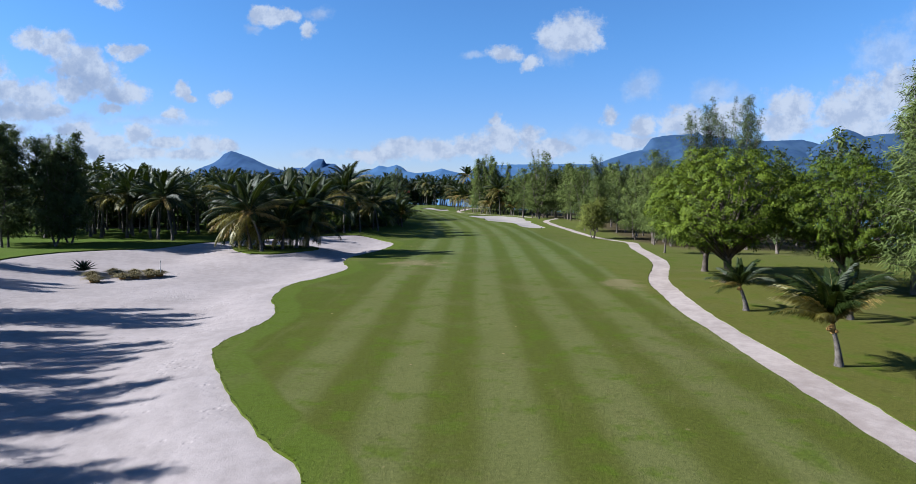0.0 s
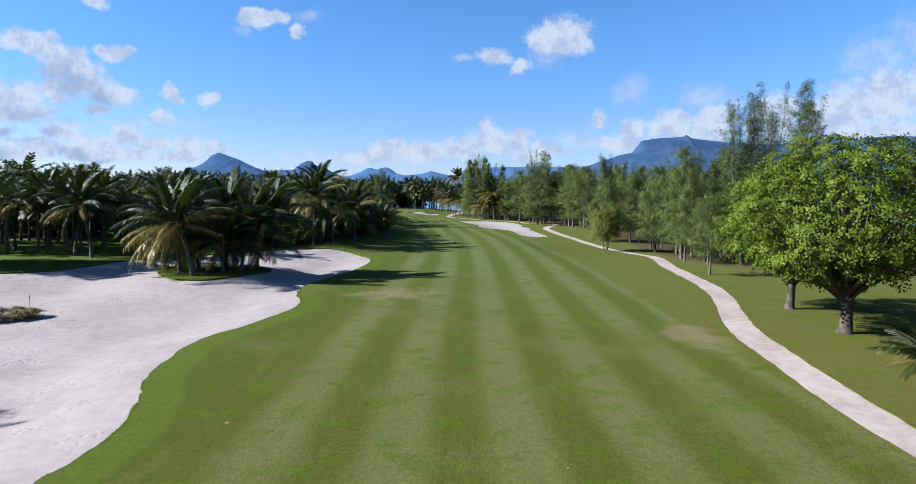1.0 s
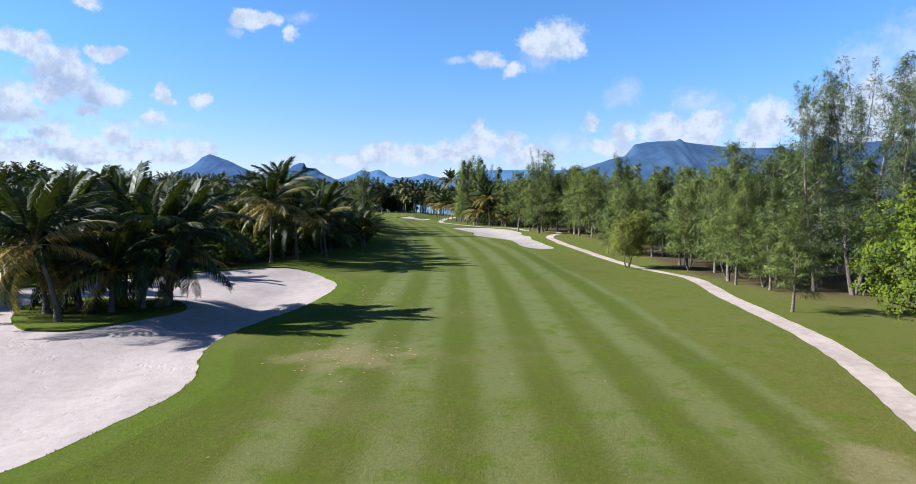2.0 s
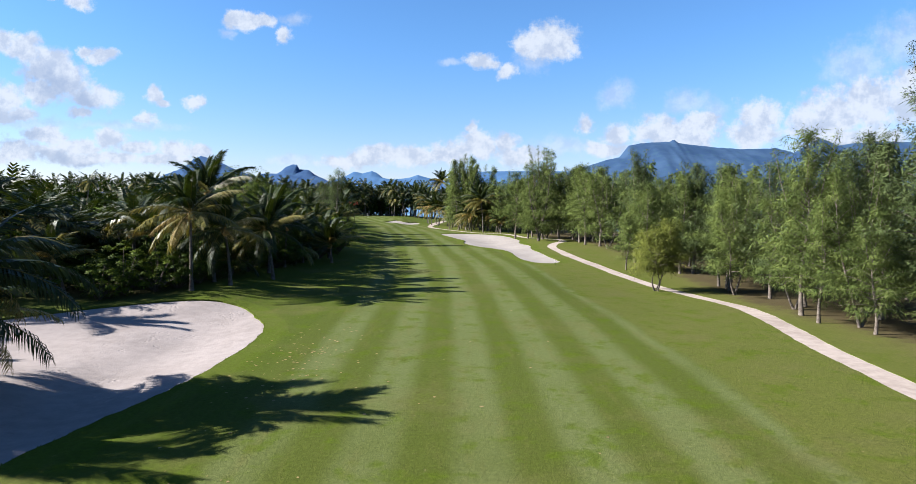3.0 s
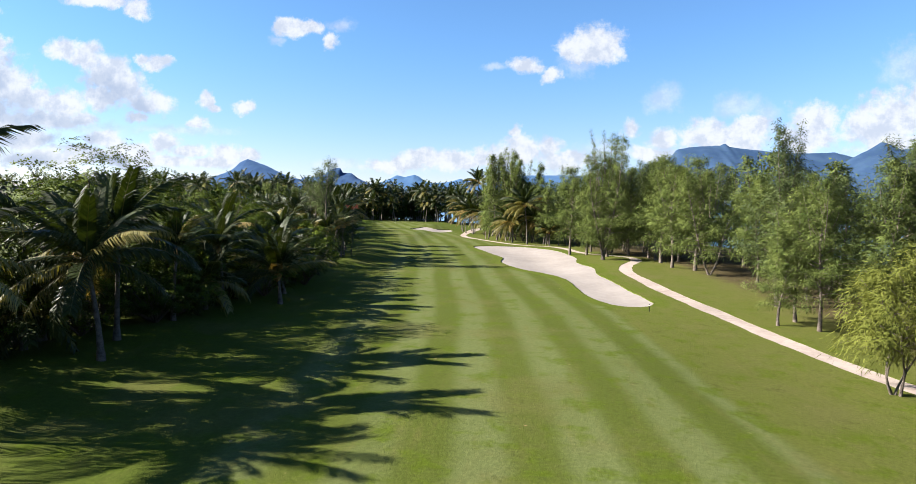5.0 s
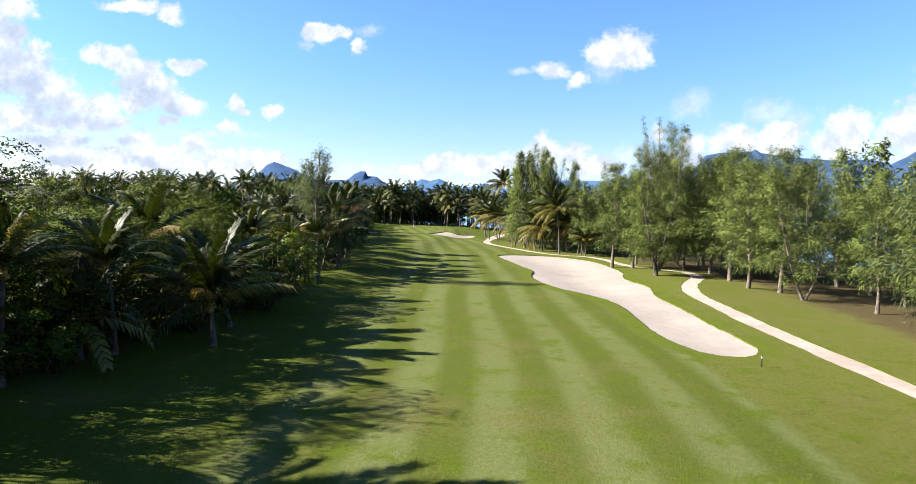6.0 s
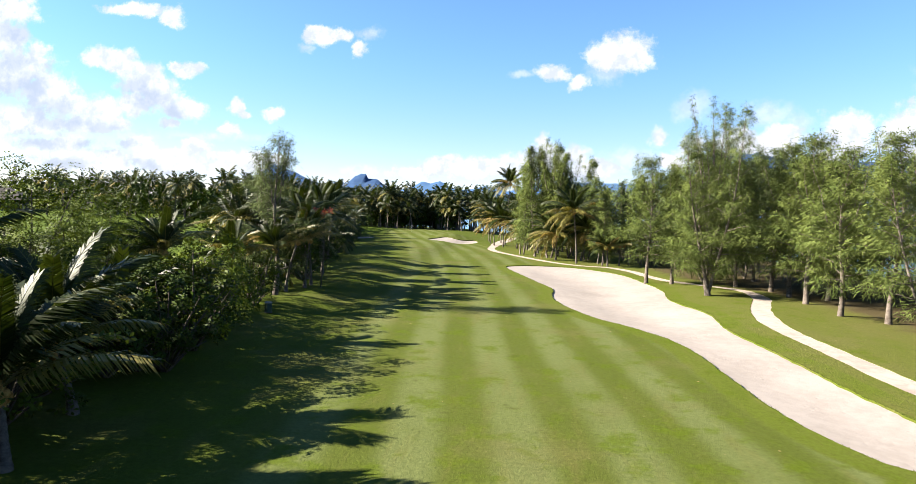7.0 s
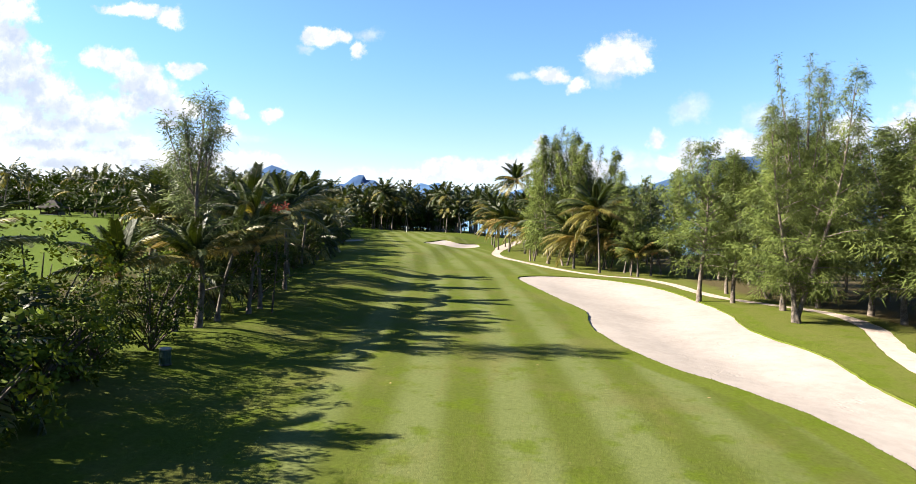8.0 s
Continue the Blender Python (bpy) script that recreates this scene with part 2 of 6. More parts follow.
def grass_material():
    m, nt, b = material("mown_grass", 1.0, 0.03)
    p = world_place(nt)
    sep = nt.nodes.new("ShaderNodeSeparateXYZ")
    nt.links.new(p, sep.inputs[0])
    X, Y = sep.outputs["X"], sep.outputs["Y"]
    curve = nt.nodes.new("ShaderNodeFloatCurve")
    pts = curve.mapping.curves[0].points
    for i, y in enumerate((0, 25, 56, 90, 113, 135, 152, 173, 190, 210, 250, 290, 330, 370, 400)):
        v = (stripe_line(y) + 50) / 60
        if i < 2:
            pts[i].location = (y / 400 if i == 0 else 1.0, v)
        if i == 0:
            continue
        if i == 1:
            pts[1].location = (1.0, (stripe_line(400) + 50) / 60)
            pts.new(y / 400, v)
        elif y < 400:
            pts.new(y / 400, v)
    curve.mapping.update()
    nt.links.new(math_node(nt, "DIVIDE", Y, 400.0, clamp=True), curve.inputs["Value"])
    line = math_node(nt, "MULTIPLY_ADD", curve.outputs[0], 60.0, -50.0)
    wig = noise_tex(nt, p, 0.035, 2.0).outputs["Fac"]
    s = math_node(nt, "ADD", math_node(nt, "SUBTRACT", X, line), math_node(nt, "MULTIPLY_ADD", wig, 1.0, -0.5))
    wave = math_node(nt, "SINE", math_node(nt, "MULTIPLY_ADD", s, 2 * math.pi / 4.5, 1.57))
    band = smooth(nt, wave, -0.8, 0.8)
    # the mown strip fades into the rough on both sides
    big = noise_tex(nt, p, 0.07, 4.0, 0.6).outputs["Fac"]
    mid = noise_tex(nt, p, 0.45, 4.0, 0.65).outputs["Fac"]
    fine = noise_tex(nt, p, 5.0, 4.0, 0.7).outputs["Fac"]
    blades = noise_tex(nt, p, 38.0, 3.0, 0.75).outputs["Fac"]
    off = math_node(nt, "ABSOLUTE", math_node(nt, "ADD", math_node(nt, "SUBTRACT", s, 1.0), math_node(nt, "MULTIPLY_ADD", big, 1.6, -0.8)))
    mown = math_node(nt, "SUBTRACT", 1.0, smooth(nt, off, 12.0, 13.2))
    rim = nt.nodes.new("ShaderNodeAttribute")
    rim.attribute_name = "rim"
    inner = smooth(nt, math_node(nt, "ADD", rim.outputs["Fac"], math_node(nt, "MULTIPLY_ADD", mid, 1.0, -0.5)), 1.5, 2.0)
    mown = math_node(nt, "MULTIPLY", mown, inner)
    fade = math_node(nt, "MULTIPLY", math_node(nt, "MULTIPLY", mown, smooth(nt, big, 0.12, 0.55)), 0.8)
    dark, light, rough_c = (0.0460, 0.0580, 0.0106), (0.0780, 0.0910, 0.0340), (0.0640, 0.0710, 0.0165)
    col = mix_rgb(nt, math_node(nt, "MULTIPLY", band, fade), dark, light)
    col = mix_rgb(nt, math_node(nt, "MULTIPLY", math_node(nt, "SUBTRACT", 1.0, mown), 0.8), col, rough_c)
    # lusher rough along the sand
    lush = math_node(nt, "MULTIPLY", math_node(nt, "SUBTRACT", 1.0, smooth(nt, X, -5.0, 1.0)), math_node(nt, "SUBTRACT", 1.0, mown))
    col = mix_rgb(nt, math_node(nt, "MULTIPLY", lush, 0.8), col, (0.0376, 0.0536, 0.0068))
    # the collar is lush, the first stretch of the hole a little parched
    col = mix_rgb(nt, math_node(nt, "MULTIPLY", math_node(nt, "SUBTRACT", 1.0, inner), 0.8), col, (0.0520, 0.0690, 0.0085))
    parched = math_node(nt, "MULTIPLY", math_node(nt, "SUBTRACT", 1.0, smooth(nt, Y, 35.0, 95.0)), 0.9)
    col = mix_rgb(nt, math_node(nt, "MULTIPLY", parched, inner), col, (1.02, 0.89, 0.78), "MULTIPLY")
    # fresh and dry patches
    col = mix_rgb(nt, math_node(nt, "MULTIPLY", smooth(nt, mid, 0.50, 0.66), 0.75), col, (0.0445, 0.0638, 0.0046))
    col = mix_rgb(nt, math_node(nt, "MULTIPLY", smooth(nt, noise_tex(nt, p, 0.11, 5.0, 0.65).outputs["Fac"], 0.50, 0.66), 0.45), col, (0.0730, 0.0688, 0.0251))
    # dry streaks drawn out along the mowing
    drawn = vec_node(nt, "MULTIPLY", p, (0.9, 0.13, 1.0))
    dry = smooth(nt, noise_tex(nt, drawn, 1.0, 5.0, 0.7).outputs["Fac"], 0.50, 0.74)
    col = mix_rgb(nt, math_node(nt, "MULTIPLY", dry, 0.40), col, (0.0770, 0.0710, 0.0228))
    worn = smooth(nt, noise_tex(nt, p, 0.75, 6.0, 0.75).outputs["Fac"], 0.56, 0.72)
    col = mix_rgb(nt, math_node(nt, "MULTIPLY", worn, 0.5), col, (0.0296, 0.0365, 0.0068))
    # a bare, trampled patch where the carts cut the corner, and another by the sand
    for cx, cy, rx, ry in ((15.6, 55.0, 1.9, 5.0), (-5.5, 71.0, 4.5, 3.5)):
        d = vec_node(nt, "LENGTH", vec_node(nt, "MULTIPLY", vec_node(nt, "SUBTRACT", p, (cx, cy, 0.0)), (1 / rx, 1 / ry, 0.0)))
        bare = math_node(nt, "SUBTRACT", 1.0, smooth(nt, math_node(nt, "ADD", d, math_node(nt, "MULTIPLY_ADD", mid, 2.4, -1.2)), 0.3, 1.2))
        col = mix_rgb(nt, math_node(nt, "MULTIPLY", bare, 0.6), col, (0.1250, 0.1020, 0.0540))
    # needle litter and worn turf beyond the cart path, bare soil under the thicket
    litter = math_node(nt, "MULTIPLY", smooth(nt, math_node(nt, "ADD", X, math_node(nt, "MULTIPLY_ADD", mid, 14.0, -7.0)), 29.0, 38.0), smooth(nt, Y, 70.0, 105.0))
    col = mix_rgb(nt, math_node(nt, "MULTIPLY", litter, 0.55), col, (0.0777, 0.0670, 0.0280))
    # darker brown further in: needle litter plus the canopy's shade put into the colour
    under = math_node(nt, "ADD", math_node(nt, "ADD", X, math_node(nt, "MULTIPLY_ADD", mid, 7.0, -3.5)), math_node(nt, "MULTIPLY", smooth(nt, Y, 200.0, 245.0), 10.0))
    needle_shade = math_node(nt, "MULTIPLY", smooth(nt, under, 33.5, 37.0), smooth(nt, Y, 92.0, 104.0))
    col = mix_rgb(nt, math_node(nt, "MULTIPLY", needle_shade, 0.85), col, (0.0460, 0.0345, 0.0200))
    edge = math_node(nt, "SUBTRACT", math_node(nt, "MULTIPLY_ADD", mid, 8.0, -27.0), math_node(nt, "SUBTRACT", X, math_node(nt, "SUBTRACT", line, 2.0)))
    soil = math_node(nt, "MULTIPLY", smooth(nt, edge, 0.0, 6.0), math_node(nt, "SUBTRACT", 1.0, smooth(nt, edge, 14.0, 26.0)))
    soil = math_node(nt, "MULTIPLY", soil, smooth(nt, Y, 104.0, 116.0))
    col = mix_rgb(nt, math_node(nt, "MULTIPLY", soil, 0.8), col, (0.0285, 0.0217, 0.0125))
    # the far lawn on the side is a lighter green
    col = mix_rgb(nt, math_node(nt, "MULTIPLY", smooth(nt, math_node(nt, "MULTIPLY", X, -1.0), 44.0, 56.0), 0.7), col, (0.0485, 0.0770, 0.0091))
    shade = math_node(nt, "ADD", math_node(nt, "MULTIPLY", fine, 0.5), math_node(nt, "MULTIPLY", blades, 0.5))
    col = mix_rgb(nt, 1.0, col, mix_rgb(nt, smooth(nt, shade, 0.3, 0.7), (0.74, 0.75, 0.71), (1.24, 1.23, 1.23)), "MULTIPLY")
    # divots and fallen leaves
    specks = smooth(nt, noise_tex(nt, p, 2.2, 2.0, 0.7).outputs["Fac"], 0.70, 0.76)
    col = mix_rgb(nt, math_node(nt, "MULTIPLY", specks, 0.25), col, (0.1925, 0.1540, 0.0770))
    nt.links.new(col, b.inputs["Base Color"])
    bump(nt, b, math_node(nt, "ADD", blades, math_node(nt, "MULTIPLY", fine, 2.0)), 0.6, 0.03)
    return m


def sand_material(name, dark, light, relief=0.5, trodden=0.8):
    m, nt, b = material(name, 0.95, 0.1)
    p = world_place(nt)
    big = noise_tex(nt, p, 0.16, 4.0, 0.6).outputs["Fac"]
    mid = noise_tex(nt, p, 1.3, 5.0, 0.65).outputs["Fac"]
    fine = noise_tex(nt, p, 14.0, 4.0, 0.7).outputs["Fac"]
    f = math_node(nt, "ADD", math_node(nt, "MULTIPLY", big, 0.5), math_node(nt, "MULTIPLY", mid, 0.5))
    col = mix_rgb(nt, smooth(nt, f, 0.34, 0.64), dark, light)
    col = mix_rgb(nt, math_node(nt, "MULTIPLY", smooth(nt, fine, 0.6, 0.8), 0.3), col, tuple(c * 0.72 for c in dark))
    # small scattered debris
    bits = smooth(nt, noise_tex(nt, p, 6.0, 3.0, 0.75).outputs["Fac"], 0.71, 0.75)
    col = mix_rgb(nt, math_node(nt, "MULTIPLY", bits, 0.5), col, (0.2, 0.15, 0.1))
    nt.links.new(col, b.inputs["Base Color"])
    # trodden patches: dimples the size of a foot
    cells = nt.nodes.new("ShaderNodeTexVoronoi")
    cells.inputs["Scale"].default_value = 2.6
    nt.links.new(p, cells.inputs["Vector"])
    dent = math_node(nt, "SUBTRACT", 1.0, smooth(nt, cells.outputs["Distance"], 0.12, 0.42))
    trod = smooth(nt, noise_tex(nt, p, 0.33, 3.0, 0.6).outputs["Fac"], 0.52, 0.62)
    dent = math_node(nt, "MULTIPLY", dent, trod)
    h = math_node(nt, "ADD", math_node(nt, "MULTIPLY", mid, 1.0), math_node(nt, "MULTIPLY", fine, 0.35))
    h = math_node(nt, "SUBTRACT", h, math_node(nt, "MULTIPLY", dent, trodden))
    bump(nt, b, h, relief, 0.06)
    return m


GRASS = grass_material()
SAND = sand_material("bunker_sand", (0.1688, 0.1444, 0.1357), (0.2219, 0.1920, 0.1821))
SAND_BRIGHT = sand_material("raked_sand", (0.1735, 0.1530, 0.1391), (0.2132, 0.1907, 0.1748), 0.35)
TRACK = sand_material("crushed_coral", (0.1840, 0.1490, 0.1300), (0.2680, 0.2260, 0.2010), 0.45, 0.1)
FROND = leaf_material("palm_frond", (0.0044, 0.0108, 0.0016), (0.0280, 0.0400, 0.0066), 0.2, 0.5, 0.16, 0.35)
# pale leaves: yellowed fronds, also the sun's sheen put into the colour
FROND_PALE = leaf_material("palm_frond_pale", (0.0500, 0.0520, 0.0100), (0.1800, 0.1520, 0.0380), 0.25, 0.45, 0.26, 0.4)
FROND_DRY = leaf_material("palm_frond_dry", (0.1185, 0.0802, 0.0209), (0.2509, 0.1812, 0.0558), 0.2, 0.6, 0.2, 0.5)
NEEDLES = leaf_material("casuarina_needles", (0.0235, 0.0390, 0.0092), (0.1180, 0.1450, 0.0410), 0.22, 0.8, 0.05, 0.8, (1.12, 1.1, 0.75), 0.12)
NEEDLES_YOUNG = leaf_material("casuarina_needles_young", (0.0480, 0.0600, 0.0110), (0.1500, 0.1620, 0.0360), 0.22, 0.8, 0.05, 0.7, (1.12, 1.1, 0.75), 0.12)
# darker needle copy: tone between trees, and backlit crowns' shade put into the colour
NEEDLES_DARK = leaf_material("casuarina_needles_shaded", (0.0228, 0.0348, 0.0121), (0.0791, 0.1004, 0.0389), 0.2, 0.8, 0.05, 0.7, (1.12, 1.1, 0.75), 0.12)
BROAD = leaf_material("broad_leaf", (0.0048, 0.0150, 0.0010), (0.0900, 0.1190, 0.0072), 0.15, 0.6, 0.08, 0.9, single=0.25)
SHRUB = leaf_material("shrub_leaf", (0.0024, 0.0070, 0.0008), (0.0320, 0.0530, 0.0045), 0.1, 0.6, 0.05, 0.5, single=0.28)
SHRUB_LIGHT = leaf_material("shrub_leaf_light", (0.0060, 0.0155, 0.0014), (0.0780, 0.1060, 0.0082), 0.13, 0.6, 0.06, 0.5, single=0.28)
STALK = leaf_material("leaf_stalk", (0.0430, 0.0389, 0.0082), (0.1066, 0.0820, 0.0185), 0.1, 0.5, 0.2, 0.8)
RED_LEAF = leaf_material("red_leaf", (0.22, 0.025, 0.012), (0.42, 0.08, 0.04), 0.25)
BLADE = leaf_material("edge_blade", (0.0340, 0.0480, 0.0080), (0.0760, 0.0960, 0.0200), 0.3, 0.8, 0.05, 0.6)
TUFT_GRASS = leaf_material("tussock_blade", (0.0950, 0.0800, 0.0380), (0.1900, 0.1560, 0.0800), 0.2, 0.7, 0.1, 1.0)
STRAW = leaf_material("straw", (0.1600, 0.1240, 0.0560), (0.2880, 0.2320, 0.1120), 0.2, 0.7, 0.1, 1.0)
DRY_LEAF = leaf_material("dry_leaf", (0.0900, 0.0640, 0.0280), (0.2500, 0.1850, 0.0820), 0.1, 0.7, 0.1, 1.0)
AGAVE = leaf_material("agave", (0.012, 0.022, 0.012), (0.032, 0.048, 0.022), 0.1, 0.5, 0.3, 1.0)
BARK = mottled("grey_bark", (0.0408, 0.0319, 0.0251), (0.1224, 0.1020, 0.0857), 2.5, relief=0.9)
BARK_DARK = mottled("dark_bark", (0.0288, 0.0218, 0.0166), (0.0768, 0.0608, 0.0480), 2.5, relief=0.9)
PALM_BARK = mottled("palm_bark", (0.0394, 0.0328, 0.0275), (0.1082, 0.0931, 0.0800), 3.0, relief=0.9)
HUSK = mottled("palm_husk", (0.16, 0.085, 0.025), (0.32, 0.20, 0.06), 5.0, relief=0.6)
THATCH = mottled("thatch", (0.0198, 0.0171, 0.0162), (0.0522, 0.0450, 0.0414), 1.2, relief=1.0, fine=14.0)
PLASTER = mottled("plaster", (0.1360, 0.1190, 0.1020), (0.2040, 0.1785, 0.1530), 0.8)
TIMBER = mottled("dark_timber", (0.022, 0.016, 0.011), (0.06, 0.042, 0.030), 3.0)
BIN_GREEN = mottled("bin_green", (0.016, 0.040, 0.026), (0.028, 0.062, 0.042), 3.0, 0.5, 0.4, relief=0.1)
WHITE = mottled("white_paint", (0.50, 0.50, 0.49), (0.62, 0.62, 0.60), 4.0, 0.5, 0.4, relief=0.1)
DARK = mottled("dark_plastic", (0.010, 0.010, 0.011), (0.024, 0.024, 0.026), 5.0, 0.5, 0.4, relief=0.1)
GLASS_DARK, _nt, _b = material("window_glass", 0.08, 0.5)
_b.inputs["Base Color"].default_value = (0.02, 0.025, 0.03, 1)
CONCRETE = mottled("concrete", (0.1700, 0.1615, 0.1513), (0.2550, 0.2422, 0.2253), 2.0)


def mountain_material(name, low, high, vein):
    """Forested slopes, the blue haze of kilometres of sea air put in the colour."""
    m, nt, b = material(name, 1.0, 0.0)
    p = world_place(nt)
    n1 = noise_tex(nt, p, 0.006, 6.0, 0.65).outputs["Fac"]
    n2 = noise_tex(nt, p, 0.03, 4.0, 0.6).outputs["Fac"]
    col = mix_rgb(nt, smooth(nt, n1, 0.35, 0.65), low, high)
    col = mix_rgb(nt, math_node(nt, "MULTIPLY", smooth(nt, n2, 0.5, 0.7), 0.5), col, vein)
    nt.links.new(col, b.inputs["Base Color"])
    return m


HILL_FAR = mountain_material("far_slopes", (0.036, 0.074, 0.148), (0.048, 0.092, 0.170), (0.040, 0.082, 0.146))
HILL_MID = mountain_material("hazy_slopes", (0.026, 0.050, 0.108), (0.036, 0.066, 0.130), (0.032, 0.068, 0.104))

HILL_NEAR = mountain_material("hazy_near_slopes", (0.021, 0.041, 0.084), (0.031, 0.056, 0.104), (0.028, 0.058, 0.080))


def water_material():
    m, nt, b = material("lagoon_water", 0.12, 0.5)
    p = world_place(nt)
    n = noise_tex(nt, p, 0.02, 4.0, 0.6).outputs["Fac"]
    nt.links.new(mix_rgb(nt, n, (0.04, 0.14, 0.26), (0.10, 0.26, 0.40)), b.inputs["Base Color"])
    w = noise_tex(nt, p, 0.9, 4.0, 0.6).outputs["Fac"]
    bump(nt, b, w, 0.5, 0.25)
    return m


WATER = water_material()


# ---- building helpers ----
def thing(name, x, y, z, label, category, group="", kind="", turn=0.0):
    """An empty at the foot of a thing that has parts."""
    ob = new(name)
    ob.matrix_world = pose(x, y, z, 0, 0, turn)
    return tagged(ob, label, category, group, kind)


def mesh_of(name, verts, faces, mats, smooth_faces=False, index=None, normals=None):
    """A mesh; foliage takes the rounded normals of the tufts that its leaves make up."""
    me = bpy.data.meshes.new(name)
    me.from_pydata([tuple(v) for v in verts], [], faces)
    for m in (mats if isinstance(mats, (list, tuple)) else [mats]):
        me.materials.append(m)
    if index is not None:
        me.polygons.foreach_set("material_index", index)
    if smooth_faces:
        me.polygons.foreach_set("use_smooth", [True] * len(me.polygons))
    me.update()
    if normals is not None:
        me.polygons.foreach_set("use_smooth", [True] * len(me.polygons))
        me.normals_split_custom_set_from_vertices(normals)
    return me


def turned(V, F, N):
    """Turn each leaf so that its face looks the way its tuft does."""
    V, F, N = np.array(V), np.array(F), np.array(N)
    a, b, c = V[F[:, 0]], V[F[:, 1]], V[F[:, 2]]
    away = (np.cross(b - a, c - a) * N[F[:, 0]]).sum(1) < 0
    F[away] = F[away][:, ::-1]
    return V.tolist(), F.tolist(), (N / (np.linalg.norm(N, axis=1)[:, None] + 1e-9)).tolist()


def part(name, data, mat, parent, label="", at=None):
    """One mesh (or bmesh) as a part of a thing."""
    if isinstance(data, bmesh.types.BMesh):
        me = bpy.data.meshes.new(name)
        data.to_mesh(me)
        data.free()
        me.materials.append(mat)
    else:
        me = data
    ob = new(name, me)
    ob.parent = parent
    if at is not None:
        ob.matrix_basis = at
    return tagged(ob, label)


def S(a):
    a = min(1.0, max(0.0, a))
    return a * a * (3 - 2 * a)


def tube(points, radii, sides=7, cap=True):
    """Vertices and faces of a bent, tapering round bar."""
    verts, faces = [], []
    n = len(points)
    for i, (p, r) in enumerate(zip(points, radii)):
        p = Vector(p)
        way = (Vector(points[min(i + 1, n - 1)]) - Vector(points[max(i - 1, 0)])).normalized()
        side = way.cross(Vector((0.31, 0.95, 0.05))).normalized()
        up = side.cross(way)
        for k in range(sides):
            a = 2 * math.pi * k / sides
            verts.append(p + r * (math.cos(a) * side + math.sin(a) * up))
        if i:
            for k in range(sides):
                a, b = (i - 1) * sides + k, (i - 1) * sides + (k + 1) % sides
                faces.append((a, b, b + sides, a + sides))
    if cap:
        faces.append(tuple(range(n * sides - 1, (n - 1) * sides - 1, -1)))
    return verts, faces


def joined(pieces):
    verts, faces = [], []
    for v, f in pieces:
        o = len(verts)
        verts += v
        faces += [tuple(i + o for i in q) for q in f]
    return verts, faces


def box_bm(sx, sy, sz, x=0, y=0, z=0, bevel=0.0):
    bm = bmesh.new()
    bmesh.ops.create_cube(bm, size=1.0, matrix=Matrix.LocRotScale((x, y, z), None, (sx, sy, sz)))
    if bevel:
        bmesh.ops.bevel(bm, geom=bm.edges[:], offset=bevel, segments=2, affect="EDGES")
    return bm


def closed_spline(points, step):
    """A smooth closed line through the points."""
    out, n = [], len(points)
    for i in range(n):
        p0, p1, p2, p3 = (Vector(points[(i + k) % n]) for k in (-1, 0, 1, 2))
        k = max(2, round((p2 - p1).length / step))
        for j in range(k):
            t = j / k
            out.append(0.5 * ((2 * p1) + (p2 - p0) * t + (2 * p0 - 5 * p1 + 4 * p2 - p3) * t * t + (3 * p1 - p0 - 3 * p2 + p3) * t ** 3))
    return out


def open_spline(points, step):
    pts = [2 * Vector(points[0]) - Vector(points[1])] + [Vector(p) for p in points] + [2 * Vector(points[-1]) - Vector(points[-2])]
    out = []
    for i in range(1, len(pts) - 2):
        p0, p1, p2, p3 = pts[i - 1:i + 3]
        k = max(2, round((p2 - p1).length / step))
        for j in range(k):
            t = j / k
            out.append(0.5 * ((2 * p1) + (p2 - p0) * t + (2 * p0 - 5 * p1 + 4 * p2 - p3) * t * t + (3 * p1 - p0 - 3 * p2 + p3) * t ** 3))
    return out + [Vector(points[-1])]


def inside(px, py, line):
    """Which of the points lie within the closed line."""
    res = np.zeros(len(px), bool)
    n = len(line)
    for i in range(n):
        x1, y1 = line[i]
        x2, y2 = line[(i + 1) % n]
        if y1 == y2:
            continue
        hit = ((y1 > py) != (y2 > py)) & (px < (x2 - x1) * (py - y1) / (y2 - y1) + x1)
        res ^= hit
    return res


# ---- plan ----
BUNKER_WASTE = [(-3.0, 4), (-3.3, 12.7), (-5.8, 16.4), (-8.1, 20.1), (-11.2, 25.7), (-12.2, 28.6), (-12.0, 32.5), (-11.8, 36.8), (-12.8, 40.6), (-14.2, 44.2),
                (-15.0, 49.5), (-14.8, 53), (-13.6, 57.2), (-12.4, 63), (-12.7, 66.5), (-14.1, 71), (-14.6, 75.8), (-13.6, 82), (-12.5, 86.8), (-11.9, 91),
                (-11.6, 95.5), (-11.7, 99.5), (-12.6, 104), (-14.4, 107.7), (-16.2, 110.9), (-18.2, 112.2), (-22, 111.6), (-25.8, 108.8), (-29.5, 104.5), (-34, 98), (-39.5, 90.5), (-40.5, 84), (-41.5, 79),
                (-47, 74.8), (-50.5, 70), (-52, 63), (-48, 52), (-42, 40), (-37, 25), (-33, 8), (-26, -8), (-13, -8)]
ISLAND = [(-31, 80), (-30, 77.8), (-26.6, 74.2), (-23.4, 74.5), (-20.6, 79), (-20, 82.3), (-21.5, 85), (-25, 86.5), (-29.5, 86), (-32, 83)]
